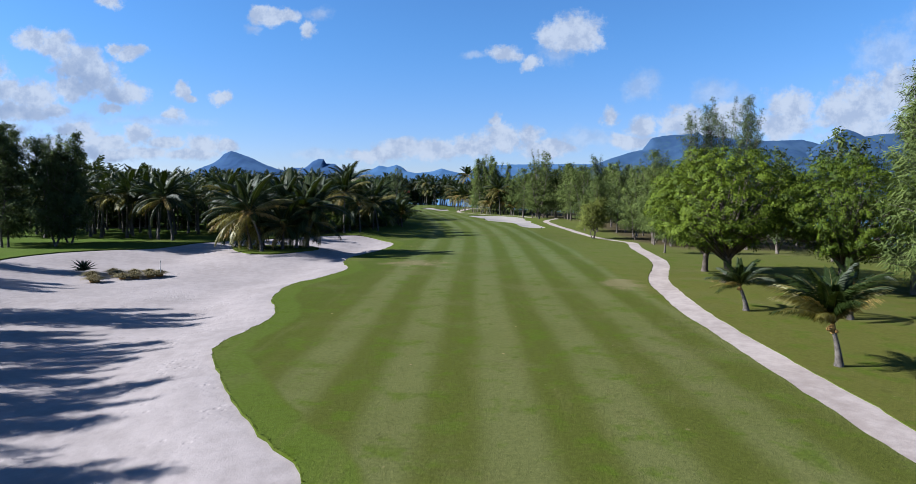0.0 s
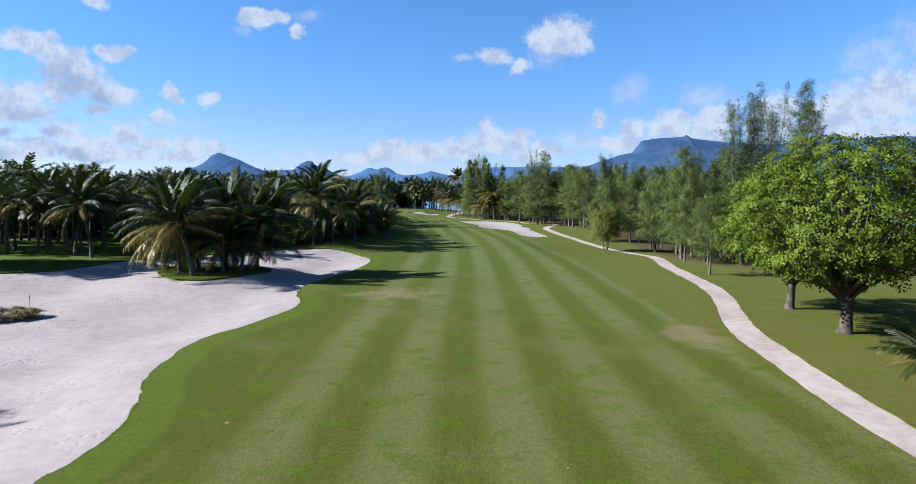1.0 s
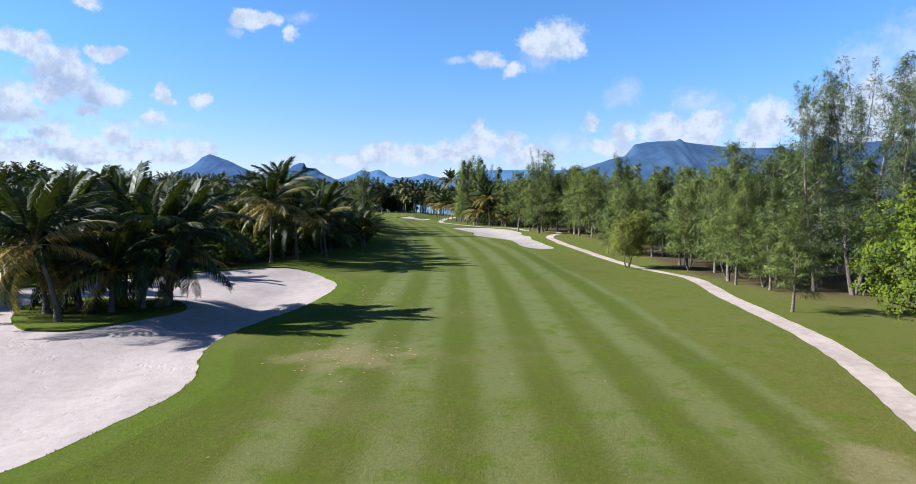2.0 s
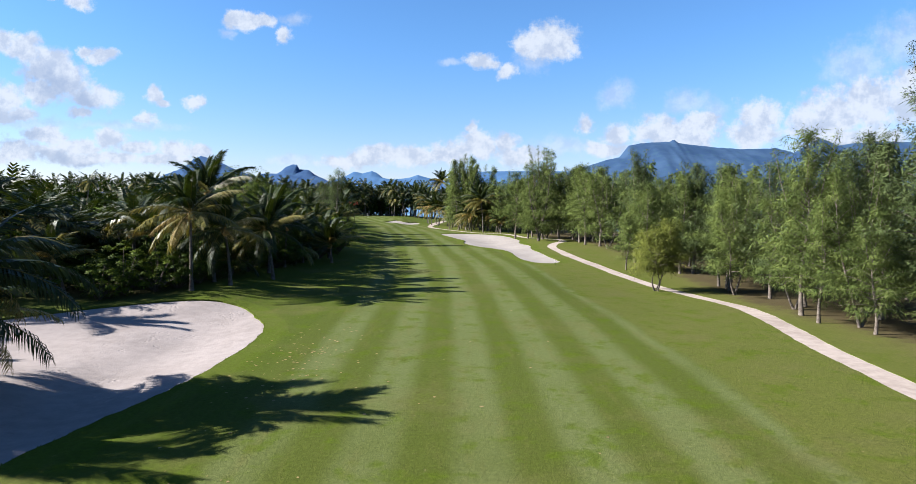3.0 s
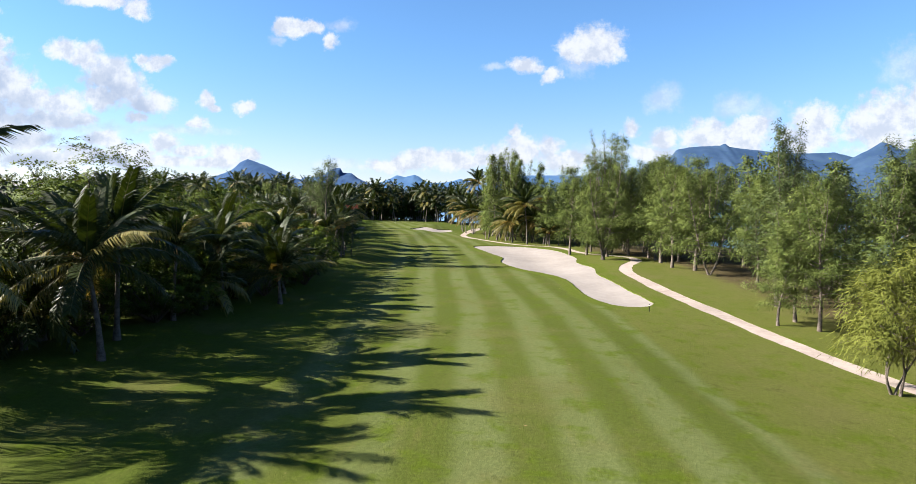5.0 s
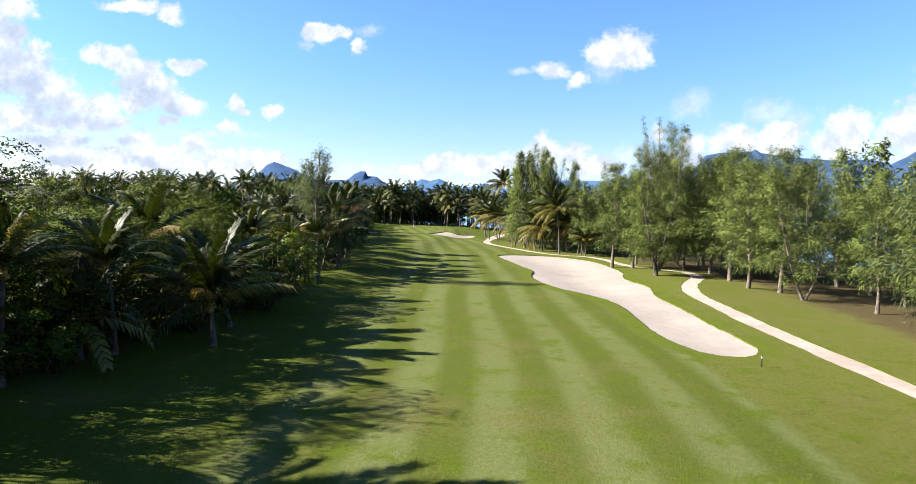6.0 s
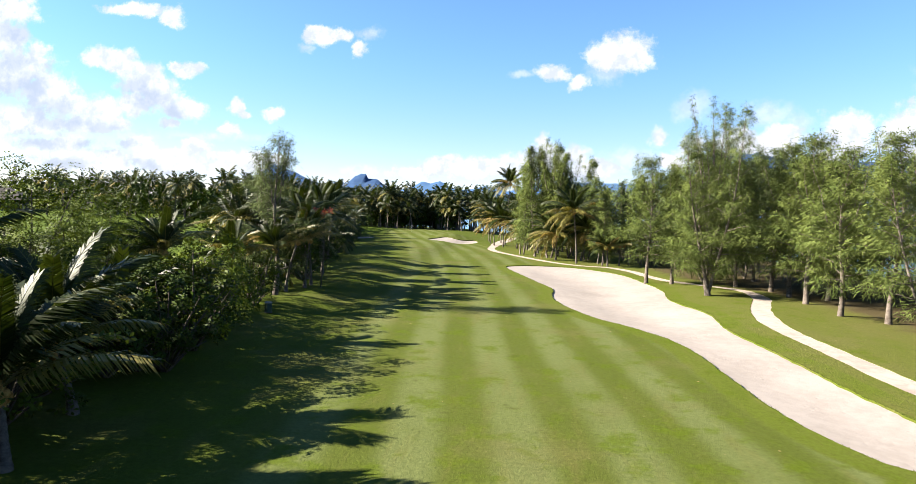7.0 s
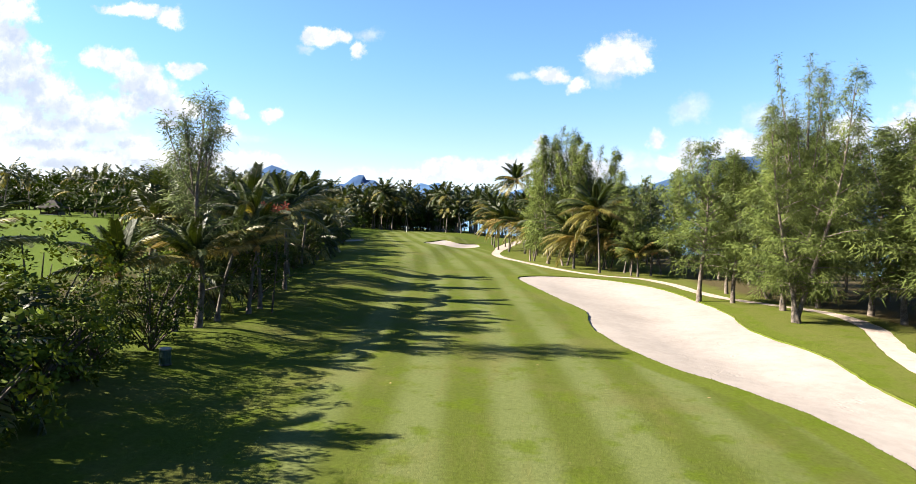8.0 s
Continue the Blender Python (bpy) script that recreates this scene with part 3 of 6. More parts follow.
BUNKER_LONG = [(-0.9, 241), (3.4, 221.5), (5.3, 213), (4.9, 204.5), (6.2, 196.5), (8.2, 191), (11.0, 186.2), (13.3, 180), (13.7, 171), (14.2, 163.8), (15.7, 158.9),
               (17.6, 157.9), (19.2, 158.5), (20.4, 161), (20.4, 165), (19.8, 172), (19.5, 180), (18.9, 188), (19.7, 196.5), (18.4, 206.5), (19.6, 216), (19.1, 226),
               (18.0, 235), (15.3, 242), (10.5, 247), (4.5, 248.3), (0.2, 246)]
BUNKER_GREEN = [(-27, 325), (-24, 318), (-18.5, 313), (-13.5, 318), (-11.5, 327), (-13, 334), (-18, 331), (-23, 333)]
BUNKER_SMALL = [(-50, 316), (-48, 310), (-44.5, 313), (-43, 322), (-45, 328), (-48.5, 325)]
SIDE_BUNKER = [(-86, 122), (-80, 119), (-71, 124), (-66, 131), (-68, 134), (-76, 130), (-84, 126)]
PATH_LINE = [(15.2, -14), (15.9, 2), (16.6, 17.8), (16.7, 20.2), (16.8, 25), (17.0, 30), (17.2, 35), (17.6, 42), (18.5, 49.5), (19.6, 56.8), (21.8, 64), (24, 71), (25.6, 78.5),
             (26.6, 87.5), (27.9, 98), (29.7, 106.5), (31.4, 115), (31.7, 121), (30.6, 127.5), (29.3, 133.5), (27.3, 142.5), (25.8, 152), (24.8, 161), (24.1, 171), (23.7, 182),
             (23.7, 190.5), (25.2, 197.8), (27.5, 204), (29.5, 210), (29.8, 217.5), (26, 223.5), (22.9, 229), (21.4, 236), (20.4, 243), (17.5, 249.5), (11.8, 252), (6.1, 260), (0.8, 272),
             (-5.5, 290.5), (-5.8, 312), (-4.0, 338), (-1.5, 360), (3, 385)]


def shore_x(y):
    return float(np.interp(y, [-2000, 200, 250, 300, 370, 440, 480, 520, 560, 700], [90, 84, 76, 64, 32, 2, -60, -200, -900, -5000]))


def wavy(x, y, size):
    return noise.noise(Vector((x / size, y / size, 0.3)))


def ground_height(x, y):
    h = 0.10 * wavy(x, y, 26) + 0.04 * wavy(x, y, 8)
    h += 3.6 * S((-x - 46) / 80) * S((y - 130) / 110)                       # the lawn on the side climbs away
    h += 0.36 * math.exp(-((x - 28) / 10) ** 2 - ((y - 50) / 13) ** 2)      # mound under the broad trees
    h -= 0.95 * math.exp(-((y - 131) / 22) ** 2) * S((x - 8) / 18)          # hollow where the path bends
    h += 0.7 * S((-x - 15) / 6) * S((y - 62) / 14)                          # the thicket stands on a low bank
    h += 0.35 * math.exp(-((y - 205) / 25) ** 2) * S((x - 18) / 8)
    h += 0.45 * S((-x - 36) / 9) * S((78 - y) / 12)                         # bank behind the waste bunker
    h += 1.3 * math.exp(-((x + 20) / 8) ** 2 - ((y - 339) / 6) ** 2) + 0.7 * S((y - 335) / 30) * S((-x) / 20) * S((430 - y) / 25)  # green
    h -= 4.0 * S((x - shore_x(y) + 10) / 22)
    return h


def build_ground():
    lines = {
        "waste": closed_spline(BUNKER_WASTE, 0.8), "island": closed_spline(ISLAND, 0.8), "long": closed_spline(BUNKER_LONG, 0.8),
        "green": closed_spline(BUNKER_GREEN, 1.2), "small": closed_spline(BUNKER_SMALL, 1.2), "side": closed_spline(SIDE_BUNKER, 1.5),
    }
    rng = random.Random(4)
    for k in ("waste", "island", "long", "green", "small"):      # hand-cut, slightly ragged edges
        lines[k] = [p + Vector((rng.uniform(-0.09, 0.09), rng.uniform(-0.09, 0.09))) for p in lines[k]]
    mid = open_spline(PATH_LINE, 1.0)
    left, right = [], []
    for i, p in enumerate(mid):
        way = (mid[min(i + 1, len(mid) - 1)] - mid[max(i - 1, 0)]).normalized()
        side = Vector((-way.y, way.x))
        w = 0.96 + 0.16 * wavy(p.x, p.y, 7) + (0.9 * S((p.y - 300) / 30) if p.y > 300 else 0)
        left.append(p + side * (w + rng.uniform(-0.07, 0.07)))
        right.append(p - side * (w + rng.uniform(-0.07, 0.07)))
    lines["path"] = left + right[::-1]
    verts, edges = [], []
    for pts in lines.values():
        o = len(verts)
        verts += [(p.x, p.y) for p in pts]
        edges += [(o + i, o + (i + 1) % len(pts)) for i in range(len(pts))]
    fixed = np.array(verts)
    grid = []
    for x0, x1, y0, y1, d, hole in ((-62, 62, -16, 340, 2.0, None), (-170, 110, -40, 470, 6.0, (-62, 62, -16, 340)), (-600, 500, -300, 900, 40.0, (-170, 110, -40, 470)),
                                    (-5000, 5000, -3000, 5000, 400.0, (-600, 500, -300, 900))):
        for x in np.arange(x0, x1 + 0.01, d):
            for y in np.arange(y0, y1 + 0.01, d):
                if hole and hole[0] <= x <= hole[1] and hole[2] <= y <= hole[3]:
                    continue
                grid.append((x + rng.uniform(-0.2, 0.2) * d, y + rng.uniform(-0.2, 0.2) * d))
    grid = np.array(grid)
    keep = np.ones(len(grid), bool)
    for i in range(0, len(grid), 2000):
        g = grid[i:i + 2000]
        d2 = ((g[:, None, :] - fixed[None]) ** 2).sum(2).min(1)
        keep[i:i + 2000] = d2 > 0.6
    from mathutils import geometry
    pts = [Vector(v) for v in verts] + [Vector(g) for g in grid[keep]]
    out, _, faces, _, _, _ = geometry.delaunay_2d_cdt(pts, edges, [], 0, 1e-4)
    P = np.array([(v.x, v.y) for v in out])
    F = np.array(faces)
    C = P[F].mean(1)
    reg = np.zeros(len(F), int)
    names = {"waste": 1, "long": 2, "green": 3, "small": 4, "side": 5}
    for k, code in names.items():
        reg[inside(C[:, 0], C[:, 1], lines[k])] = code
    reg[inside(C[:, 0], C[:, 1], lines["island"])] = 0
    reg[inside(C[:, 0], C[:, 1], lines["path"])] = 6
    H = np.array([ground_height(x, y) for x, y in P])
    depth = {1: 0.75, 2: 0.6, 3: 0.9, 4: 0.7, 5: 0.5, 6: 0.06}
    lip = {1: 0.13, 2: 0.12, 3: 0.2, 4: 0.15, 5: 0.1, 6: 0.035}

    def lift(code, me_name, mats):
        tri = F[reg == code]
        used = np.unique(tri)
        back = {int(o): i for i, o in enumerate(used)}
        q = P[used]
        if code == 0:
            z = H[used] + 0.0
        else:
            rim = np.concatenate([np.array([(p.x, p.y) for p in lines[k]]) for k in lines if names.get(k) == code or (code == 6 and k == "path") or (code == 1 and k == "island")])
            d = np.concatenate([np.sqrt(((q[i:i + 1000, None] - rim[None]) ** 2).sum(2).min(1)) for i in range(0, len(q), 1000)])
            if code == 6:
                z = H[used] - lip[6] + 0.02 * np.minimum(d, 1)
            else:
                z = H[used] - lip[code] - depth[code] * np.array([S(v / 7.0) for v in d]) + 0.12 * np.array([wavy(a, b, 5) for a, b in q]) * np.minimum(d, 1)
        vs = [(a, b, c) for (a, b), c in zip(q, z)]
        fs = [tuple(back[int(i)] for i in t) for t in tri]
        # the turned edge: a short wall from the rim down
        if code == 0:
            count = {}
            for t in fs:
                for a, b in ((t[0], t[1]), (t[1], t[2]), (t[2], t[0])):
                    count[(a, b)] = 1
            for a, b in [e for e in count if (e[1], e[0]) not in count]:
                if abs(vs[a][0]) < 300 and -100 < vs[a][1] < 420:
                    n = len(vs)
                    vs += [vs[a], vs[b], (*vs[a][:2], vs[a][2] - 0.3), (*vs[b][:2], vs[b][2] - 0.3)]
                    fs.append((n + 1, n, n + 2, n + 3))
        me = mesh_of(me_name, vs, fs, mats, True)
        if code == 0:
            # how far each spot of turf lies from the sand: the mower leaves a collar of longer grass
            rims = np.array([(p.x, p.y) for k in ("waste", "long", "island") for p in lines[k]])
            d = np.concatenate([np.sqrt(((q[i:i + 1000, None] - rims[None]) ** 2).sum(2).min(1)) for i in range(0, len(q), 1000)])
            me.attributes.new("rim", "FLOAT", "POINT").data.foreach_set("value", np.concatenate([np.minimum(d, 60.0), np.zeros(len(vs) - len(q))]))
        return me

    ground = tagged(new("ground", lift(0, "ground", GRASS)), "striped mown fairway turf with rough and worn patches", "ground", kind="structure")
    for code, name, mat, label in ((1, "waste_bunker", SAND, "large pale pinkish sand waste bunker with curving edge"),
                                   (2, "fairway_bunker", SAND_BRIGHT, "long raked white sand bunker beside the cart path"),
                                   (3, "greenside_bunker", SAND_BRIGHT, "sand bunker cut into the bank before the green"),
                                   (4, "greenside_bunker", SAND_BRIGHT, "small round sand bunker beside the green"),
                                   (5, "side_bunker", SAND_BRIGHT, "narrow pale sand strip on the neighbouring lawn")):
        tagged(new(name, lift(code, name, mat)), label, "bunker", kind="structure")
    tagged(new("cart_path", lift(6, "cart_path", TRACK)), "winding pale crushed-coral cart path along the fairway", "path", kind="structure")
    return lines


LINES = build_ground()
sea = mesh_of("sea", [(-5000, -3000, -1.1), (5000, -3000, -1.1), (5000, 4950, -1.1), (-5000, 4950, -1.1)], [(0, 1, 2, 3)], WATER)
tagged(new("water", sea), "calm blue lagoon water beyond the trees", "water", kind="structure")

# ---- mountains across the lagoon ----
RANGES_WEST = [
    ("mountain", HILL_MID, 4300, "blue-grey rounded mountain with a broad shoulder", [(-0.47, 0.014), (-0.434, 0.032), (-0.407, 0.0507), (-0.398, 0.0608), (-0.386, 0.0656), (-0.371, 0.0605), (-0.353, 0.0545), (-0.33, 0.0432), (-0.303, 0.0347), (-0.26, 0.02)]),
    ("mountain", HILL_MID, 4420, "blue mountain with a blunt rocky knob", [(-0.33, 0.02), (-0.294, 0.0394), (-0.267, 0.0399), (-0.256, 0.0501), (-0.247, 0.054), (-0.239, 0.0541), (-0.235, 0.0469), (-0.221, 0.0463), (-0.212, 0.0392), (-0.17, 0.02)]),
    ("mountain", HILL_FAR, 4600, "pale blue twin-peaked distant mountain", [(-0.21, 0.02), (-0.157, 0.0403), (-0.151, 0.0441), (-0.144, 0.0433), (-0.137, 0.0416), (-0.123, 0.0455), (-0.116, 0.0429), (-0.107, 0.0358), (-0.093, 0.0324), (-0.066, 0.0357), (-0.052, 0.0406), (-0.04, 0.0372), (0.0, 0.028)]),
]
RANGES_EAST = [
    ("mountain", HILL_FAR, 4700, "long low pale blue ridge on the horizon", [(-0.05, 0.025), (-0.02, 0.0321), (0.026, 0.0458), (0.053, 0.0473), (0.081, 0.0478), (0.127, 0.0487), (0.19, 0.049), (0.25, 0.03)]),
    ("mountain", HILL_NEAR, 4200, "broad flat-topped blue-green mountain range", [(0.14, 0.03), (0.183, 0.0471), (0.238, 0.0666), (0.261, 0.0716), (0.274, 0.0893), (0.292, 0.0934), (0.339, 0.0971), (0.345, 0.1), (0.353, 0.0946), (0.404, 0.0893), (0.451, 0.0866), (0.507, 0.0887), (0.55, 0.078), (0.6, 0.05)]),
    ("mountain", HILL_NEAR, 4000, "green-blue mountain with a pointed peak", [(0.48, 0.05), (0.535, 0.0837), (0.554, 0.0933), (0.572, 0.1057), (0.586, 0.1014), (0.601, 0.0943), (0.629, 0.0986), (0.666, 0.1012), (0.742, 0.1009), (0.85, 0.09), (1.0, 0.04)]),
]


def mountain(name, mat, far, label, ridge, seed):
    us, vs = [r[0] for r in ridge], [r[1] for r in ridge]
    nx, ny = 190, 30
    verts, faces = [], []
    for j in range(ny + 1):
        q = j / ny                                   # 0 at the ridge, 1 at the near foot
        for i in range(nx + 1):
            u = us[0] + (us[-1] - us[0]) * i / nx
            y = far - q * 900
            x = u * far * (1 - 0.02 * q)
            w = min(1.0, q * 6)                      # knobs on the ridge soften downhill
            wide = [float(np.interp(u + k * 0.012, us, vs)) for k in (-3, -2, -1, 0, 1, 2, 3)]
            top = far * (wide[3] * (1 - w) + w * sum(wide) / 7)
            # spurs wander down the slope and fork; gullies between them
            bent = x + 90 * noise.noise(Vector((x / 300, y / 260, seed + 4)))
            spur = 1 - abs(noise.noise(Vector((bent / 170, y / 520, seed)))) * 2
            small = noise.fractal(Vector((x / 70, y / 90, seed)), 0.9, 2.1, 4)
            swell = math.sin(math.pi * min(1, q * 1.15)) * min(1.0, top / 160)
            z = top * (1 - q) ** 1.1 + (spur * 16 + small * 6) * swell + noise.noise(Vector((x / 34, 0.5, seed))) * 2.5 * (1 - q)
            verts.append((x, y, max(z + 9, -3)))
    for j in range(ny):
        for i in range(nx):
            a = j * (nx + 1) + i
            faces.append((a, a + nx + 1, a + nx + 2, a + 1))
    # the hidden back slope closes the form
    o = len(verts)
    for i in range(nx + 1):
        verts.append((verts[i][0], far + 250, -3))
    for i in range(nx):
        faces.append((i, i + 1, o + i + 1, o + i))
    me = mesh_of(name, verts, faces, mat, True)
    # forested slopes: haze's low contrast put into normals bent towards one direction
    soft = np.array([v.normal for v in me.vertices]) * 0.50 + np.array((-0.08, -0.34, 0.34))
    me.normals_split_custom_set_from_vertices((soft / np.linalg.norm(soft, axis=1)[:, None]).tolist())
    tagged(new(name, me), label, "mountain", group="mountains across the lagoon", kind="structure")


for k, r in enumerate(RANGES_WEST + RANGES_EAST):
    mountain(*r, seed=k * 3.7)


# ---- plants: kinds ----
def frond_mesh(name, length, bend, leaf, count, mat, seed, droop=0.5, width=0.075, twist=0.0, steps=9):
    """A feather palm leaf along +x that bends down: a tapering midrib with two rows of folded leaflets."""
    rng = random.Random(seed)
    spine, p, = [], Vector((0, 0, 0))
    angle = 0.0
    for i in range(steps + 1):
        t = i / steps
        spine.append(p.copy())
        angle = -bend * t ** 1.25
        p = p + Vector((math.cos(angle), twist * t * 0.3, math.sin(angle))) * (length / steps)
    verts, faces = tube(spine, [0.055 * (1 - 0.85 * i / steps) for i in range(steps + 1)], 3, False)
    rib = len(faces)
    for i in range(count):
        t = 0.14 + 0.85 * (i + rng.uniform(-0.3, 0.3)) / count
        f = min(steps - 0.001, max(0, t * steps))
        k = int(f)
        at = spine[k].lerp(spine[k + 1], f - k)
        way = (spine[k + 1] - spine[k]).normalized()
        up = Vector((0, 1, 0)).cross(way) * -1
        size = leaf * (0.45 + 0.75 * math.sin(math.pi * min(1, 0.12 + 0.80 * t))) * rng.uniform(0.85, 1.1)
        for sgn in (-1, 1):
            out = Vector((0, sgn, 0))
            fall = droop * rng.uniform(0.6, 1.4)
            d1 = (out * 0.80 + way * (0.45 + 0.5 * t) + up * (0.22 - 0.35 * fall)).normalized()
            d2 = (out * 0.55 + way * (0.4 + 0.4 * t) - Vector((0, 0, 1)) * fall * 2.2).normalized()
            w = way * width * 0.5
            b, m = at, at + d1 * size * 0.5
            e = m + d2 * size * 0.55
            o = len(verts)
            verts += [b - w, b + w, m + w * 1.15, m - w * 1.15, e]
            faces += [(o, o + 1, o + 2, o + 3), (o + 3, o + 2, o + 4)]
    return mesh_of(name, verts, faces, [mat, STALK], index=[1] * rib + [0] * (len(faces) - rib))


FRONDS = {
    "young": [frond_mesh("frond", 4.6, 0.6, 1.05, 42, FROND, 1, 0.6, 0.11), frond_mesh("frond", 5.1, 0.85, 1.1, 42, FROND, 2, 0.8, 0.11, 0.6)],
    "full": [frond_mesh("frond", 5.3, 1.0, 1.2, 44, FROND, 3, 1.0, 0.11), frond_mesh("frond", 5.6, 1.25, 1.25, 44, FROND, 4, 1.15, 0.11, -0.5),
             frond_mesh("frond", 5.2, 1.1, 1.15, 36, FROND_PALE, 5, 1.0, 0.09, 0.4)],
    "old": [frond_mesh("frond", 5.4, 0.9, 1.1, 34, FROND_PALE, 6, 1.3, 0.085), frond_mesh("frond", 4.9, 0.7, 0.95, 30, FROND_DRY, 7, 1.3, 0.06),
            frond_mesh("frond", 5.5, 1.1, 1.15, 34, FROND, 8, 1.3, 0.095)],
}


def palm_trunk(height, lean, radius, seed, n=16, sides=8):
    rng = random.Random(seed)
    pts, rad = [], []
    for i in range(n + 1):
        t = i / n
        pts.append(Vector((lean[0] * t ** 1.6, lean[1] * t ** 1.6, height * t - 0.25 * (i == 0))))
        rad.append(radius * (1.0 - 0.38 * t + 0.75 * math.exp(-t * height / 0.5)) * (1 + (0.06 if i % 2 else -0.04) + rng.uniform(-0.03, 0.03)))
    return pts, tube(pts, rad, sides)


def coconut_cluster(seed, size=1.0):
    """Husks, stalks and nuts at the heart of the crown."""
    rng = random.Random(seed)
    pieces = []
    for i in range(9):
        a = rng.uniform(0, 6.28)
        r = rng.uniform(0.2, 0.38) * size
        c = Vector((math.cos(a) * r, math.sin(a) * r, rng.uniform(-0.35, 0.05) * size))
        bm = bmesh.new()
        bmesh.ops.create_icosphere(bm, subdivisions=1, radius=0.15 * size, matrix=Matrix.LocRotScale(c, None, (1, 1, 1.25)))
        pieces.append(([v.co.copy() for v in bm.verts], [tuple(v.index for v in f.verts) for f in bm.faces]))
        bm.free()
    pieces.append(tube([(0, 0, -0.5 * size), (0, 0, 0), (0, 0, 0.5 * size)], [0.17 * size, 0.25 * size, 0.08 * size], 7))
    return joined(pieces)


def palm(x, y, height, seed, label, group, fronds=22, scale=1.0, lean=None, yellow=0.0, spread=1.0, wind=1.0):
    """A coconut palm whose leaves are parts of their own."""
    rng = random.Random(seed)
    if lean is None:
        lean = (rng.uniform(-1.2, 1.2), rng.uniform(-1.0, 1.0))
    ob = thing("coconut_palm", x, y, ground_height(x, y), label, "palm tree", group)
    stem = max(0.7, height - 1.9 * scale)
    pts, data = palm_trunk(stem, lean, 0.17 if scale > 0.8 else 0.14, seed)
    part("trunk", mesh_of("trunk", *data, PALM_BARK, True), None, ob)
    top = pts[-1]
    part("heart", mesh_of("heart", *coconut_cluster(seed, scale), HUSK, True), None, ob, "fibrous husk with a cluster of coconuts", Matrix.Translation(top))
    for i in range(fronds):
        q = i / (fronds - 1)
        az = i * 137.5 + rng.uniform(-14, 14)
        elev = 84 - 122 * q ** 0.9 * spread + rng.uniform(-7, 7)
        # the sea wind lays the leaves over towards -x
        lee = math.cos(radians(az))
        az += 30 * math.sin(radians(az)) * wind
        elev += max(0.0, lee) * 26 * wind
        kind = "young" if q < 0.28 else ("full" if q < 0.78 else "old")
        me = rng.choice(FRONDS[kind][:2] if rng.random() < 0.75 and kind == "full" else FRONDS[kind])
        if q > 0.5 and rng.random() < yellow:
            me = FRONDS["old"][rng.choice((0, 0, 0, 1))]
        elif kind == "old" and rng.random() > yellow * 1.5:
            me = FRONDS["old"][2]
        s = scale * rng.uniform(0.88, 1.1) * (0.85 if q < 0.12 else 1.0)
        part("frond", me, None, ob, at=Matrix.Translation(top + Vector((0, 0, 0.2 * scale))) @ pose(0, 0, 0, rng.uniform(-14, 14), -elev, az) @ Matrix.Diagonal((s, s, s, 1)))
    return ob


def far_palm(name, height, seed, fronds=17, leaflets=14):
    """The same tree with its crown in one mesh, for the groves further off."""
    rng = random.Random(seed)
    ob = thing(name, 0, 0, 0, "tall coconut palm in a dense grove", "palm tree", "palm grove")
    pts, data = palm_trunk(height - 2.0, (rng.uniform(-1.2, 1.2), rng.uniform(-1, 1)), 0.2, seed, 8 if leaflets > 9 else 5, 6 if leaflets > 9 else 4)
    part("trunk", mesh_of("trunk", *data, PALM_BARK, True), None, ob)
    v, f, idx = [], [], []
    kinds = [frond_mesh("f", 4.4, b, 1.15, leaflets, FROND, seed * 7 + i, d, 0.18 if leaflets > 9 else 0.38, 0.0, 5 if leaflets > 9 else 3) for i, (b, d) in enumerate(((0.6, 0.4), (1.0, 0.6), (1.2, 0.8), (1.0, 1.0)))]
    for i in range(fronds):
        q = i / (fronds - 1)
        me = kinds[min(3, int(q * 4))]
        s = rng.uniform(0.88, 1.12)
        m = Matrix.Translation(pts[-1] + Vector((0, 0, 0.2))) @ pose(0, 0, 0, rng.uniform(-15, 15), -((82 if leaflets > 9 else 62) - (118 if leaflets > 9 else 104) * q + rng.uniform(-8, 8)), i * 137.5 + rng.uniform(-15, 15)) @ Matrix.Diagonal((s, s, s, 1))
        o = len(v)
        v += [m @ w.co for w in me.vertices]
        f += [tuple(o + k for k in p.vertices) for p in me.polygons]
        pale = 1 if q > 0.62 and rng.random() < 0.4 else 0
        idx += [2 if p.material_index else pale for p in me.polygons]
    part("crown", mesh_of("crown", v, f, [FROND, FROND_PALE, STALK], index=idx), None, ob)
    for me in kinds:
        bpy.data.meshes.remove(me)
    return ob


def blades(bases, ways, lengths, widths, outs, rng):
    """Many slim drooping sprays: one long three-cornered blade each."""
    n = len(bases)
    B, D = np.array(bases), np.array(ways)
    L, W = np.array(lengths)[:, None], np.array(widths)[:, None]
    side = np.cross(D, rng.normal(size=(n, 3)))
    side /= np.linalg.norm(side, axis=1)[:, None] + 1e-9
    tip = B + D * L
    tip[:, 2] -= L[:, 0] * 0.42
    V = np.stack([B + side * W, B - side * W, tip], 1).reshape(-1, 3)
    return turned(V, np.arange(3 * n).reshape(n, 3), np.repeat(np.array(outs), 3, axis=0))


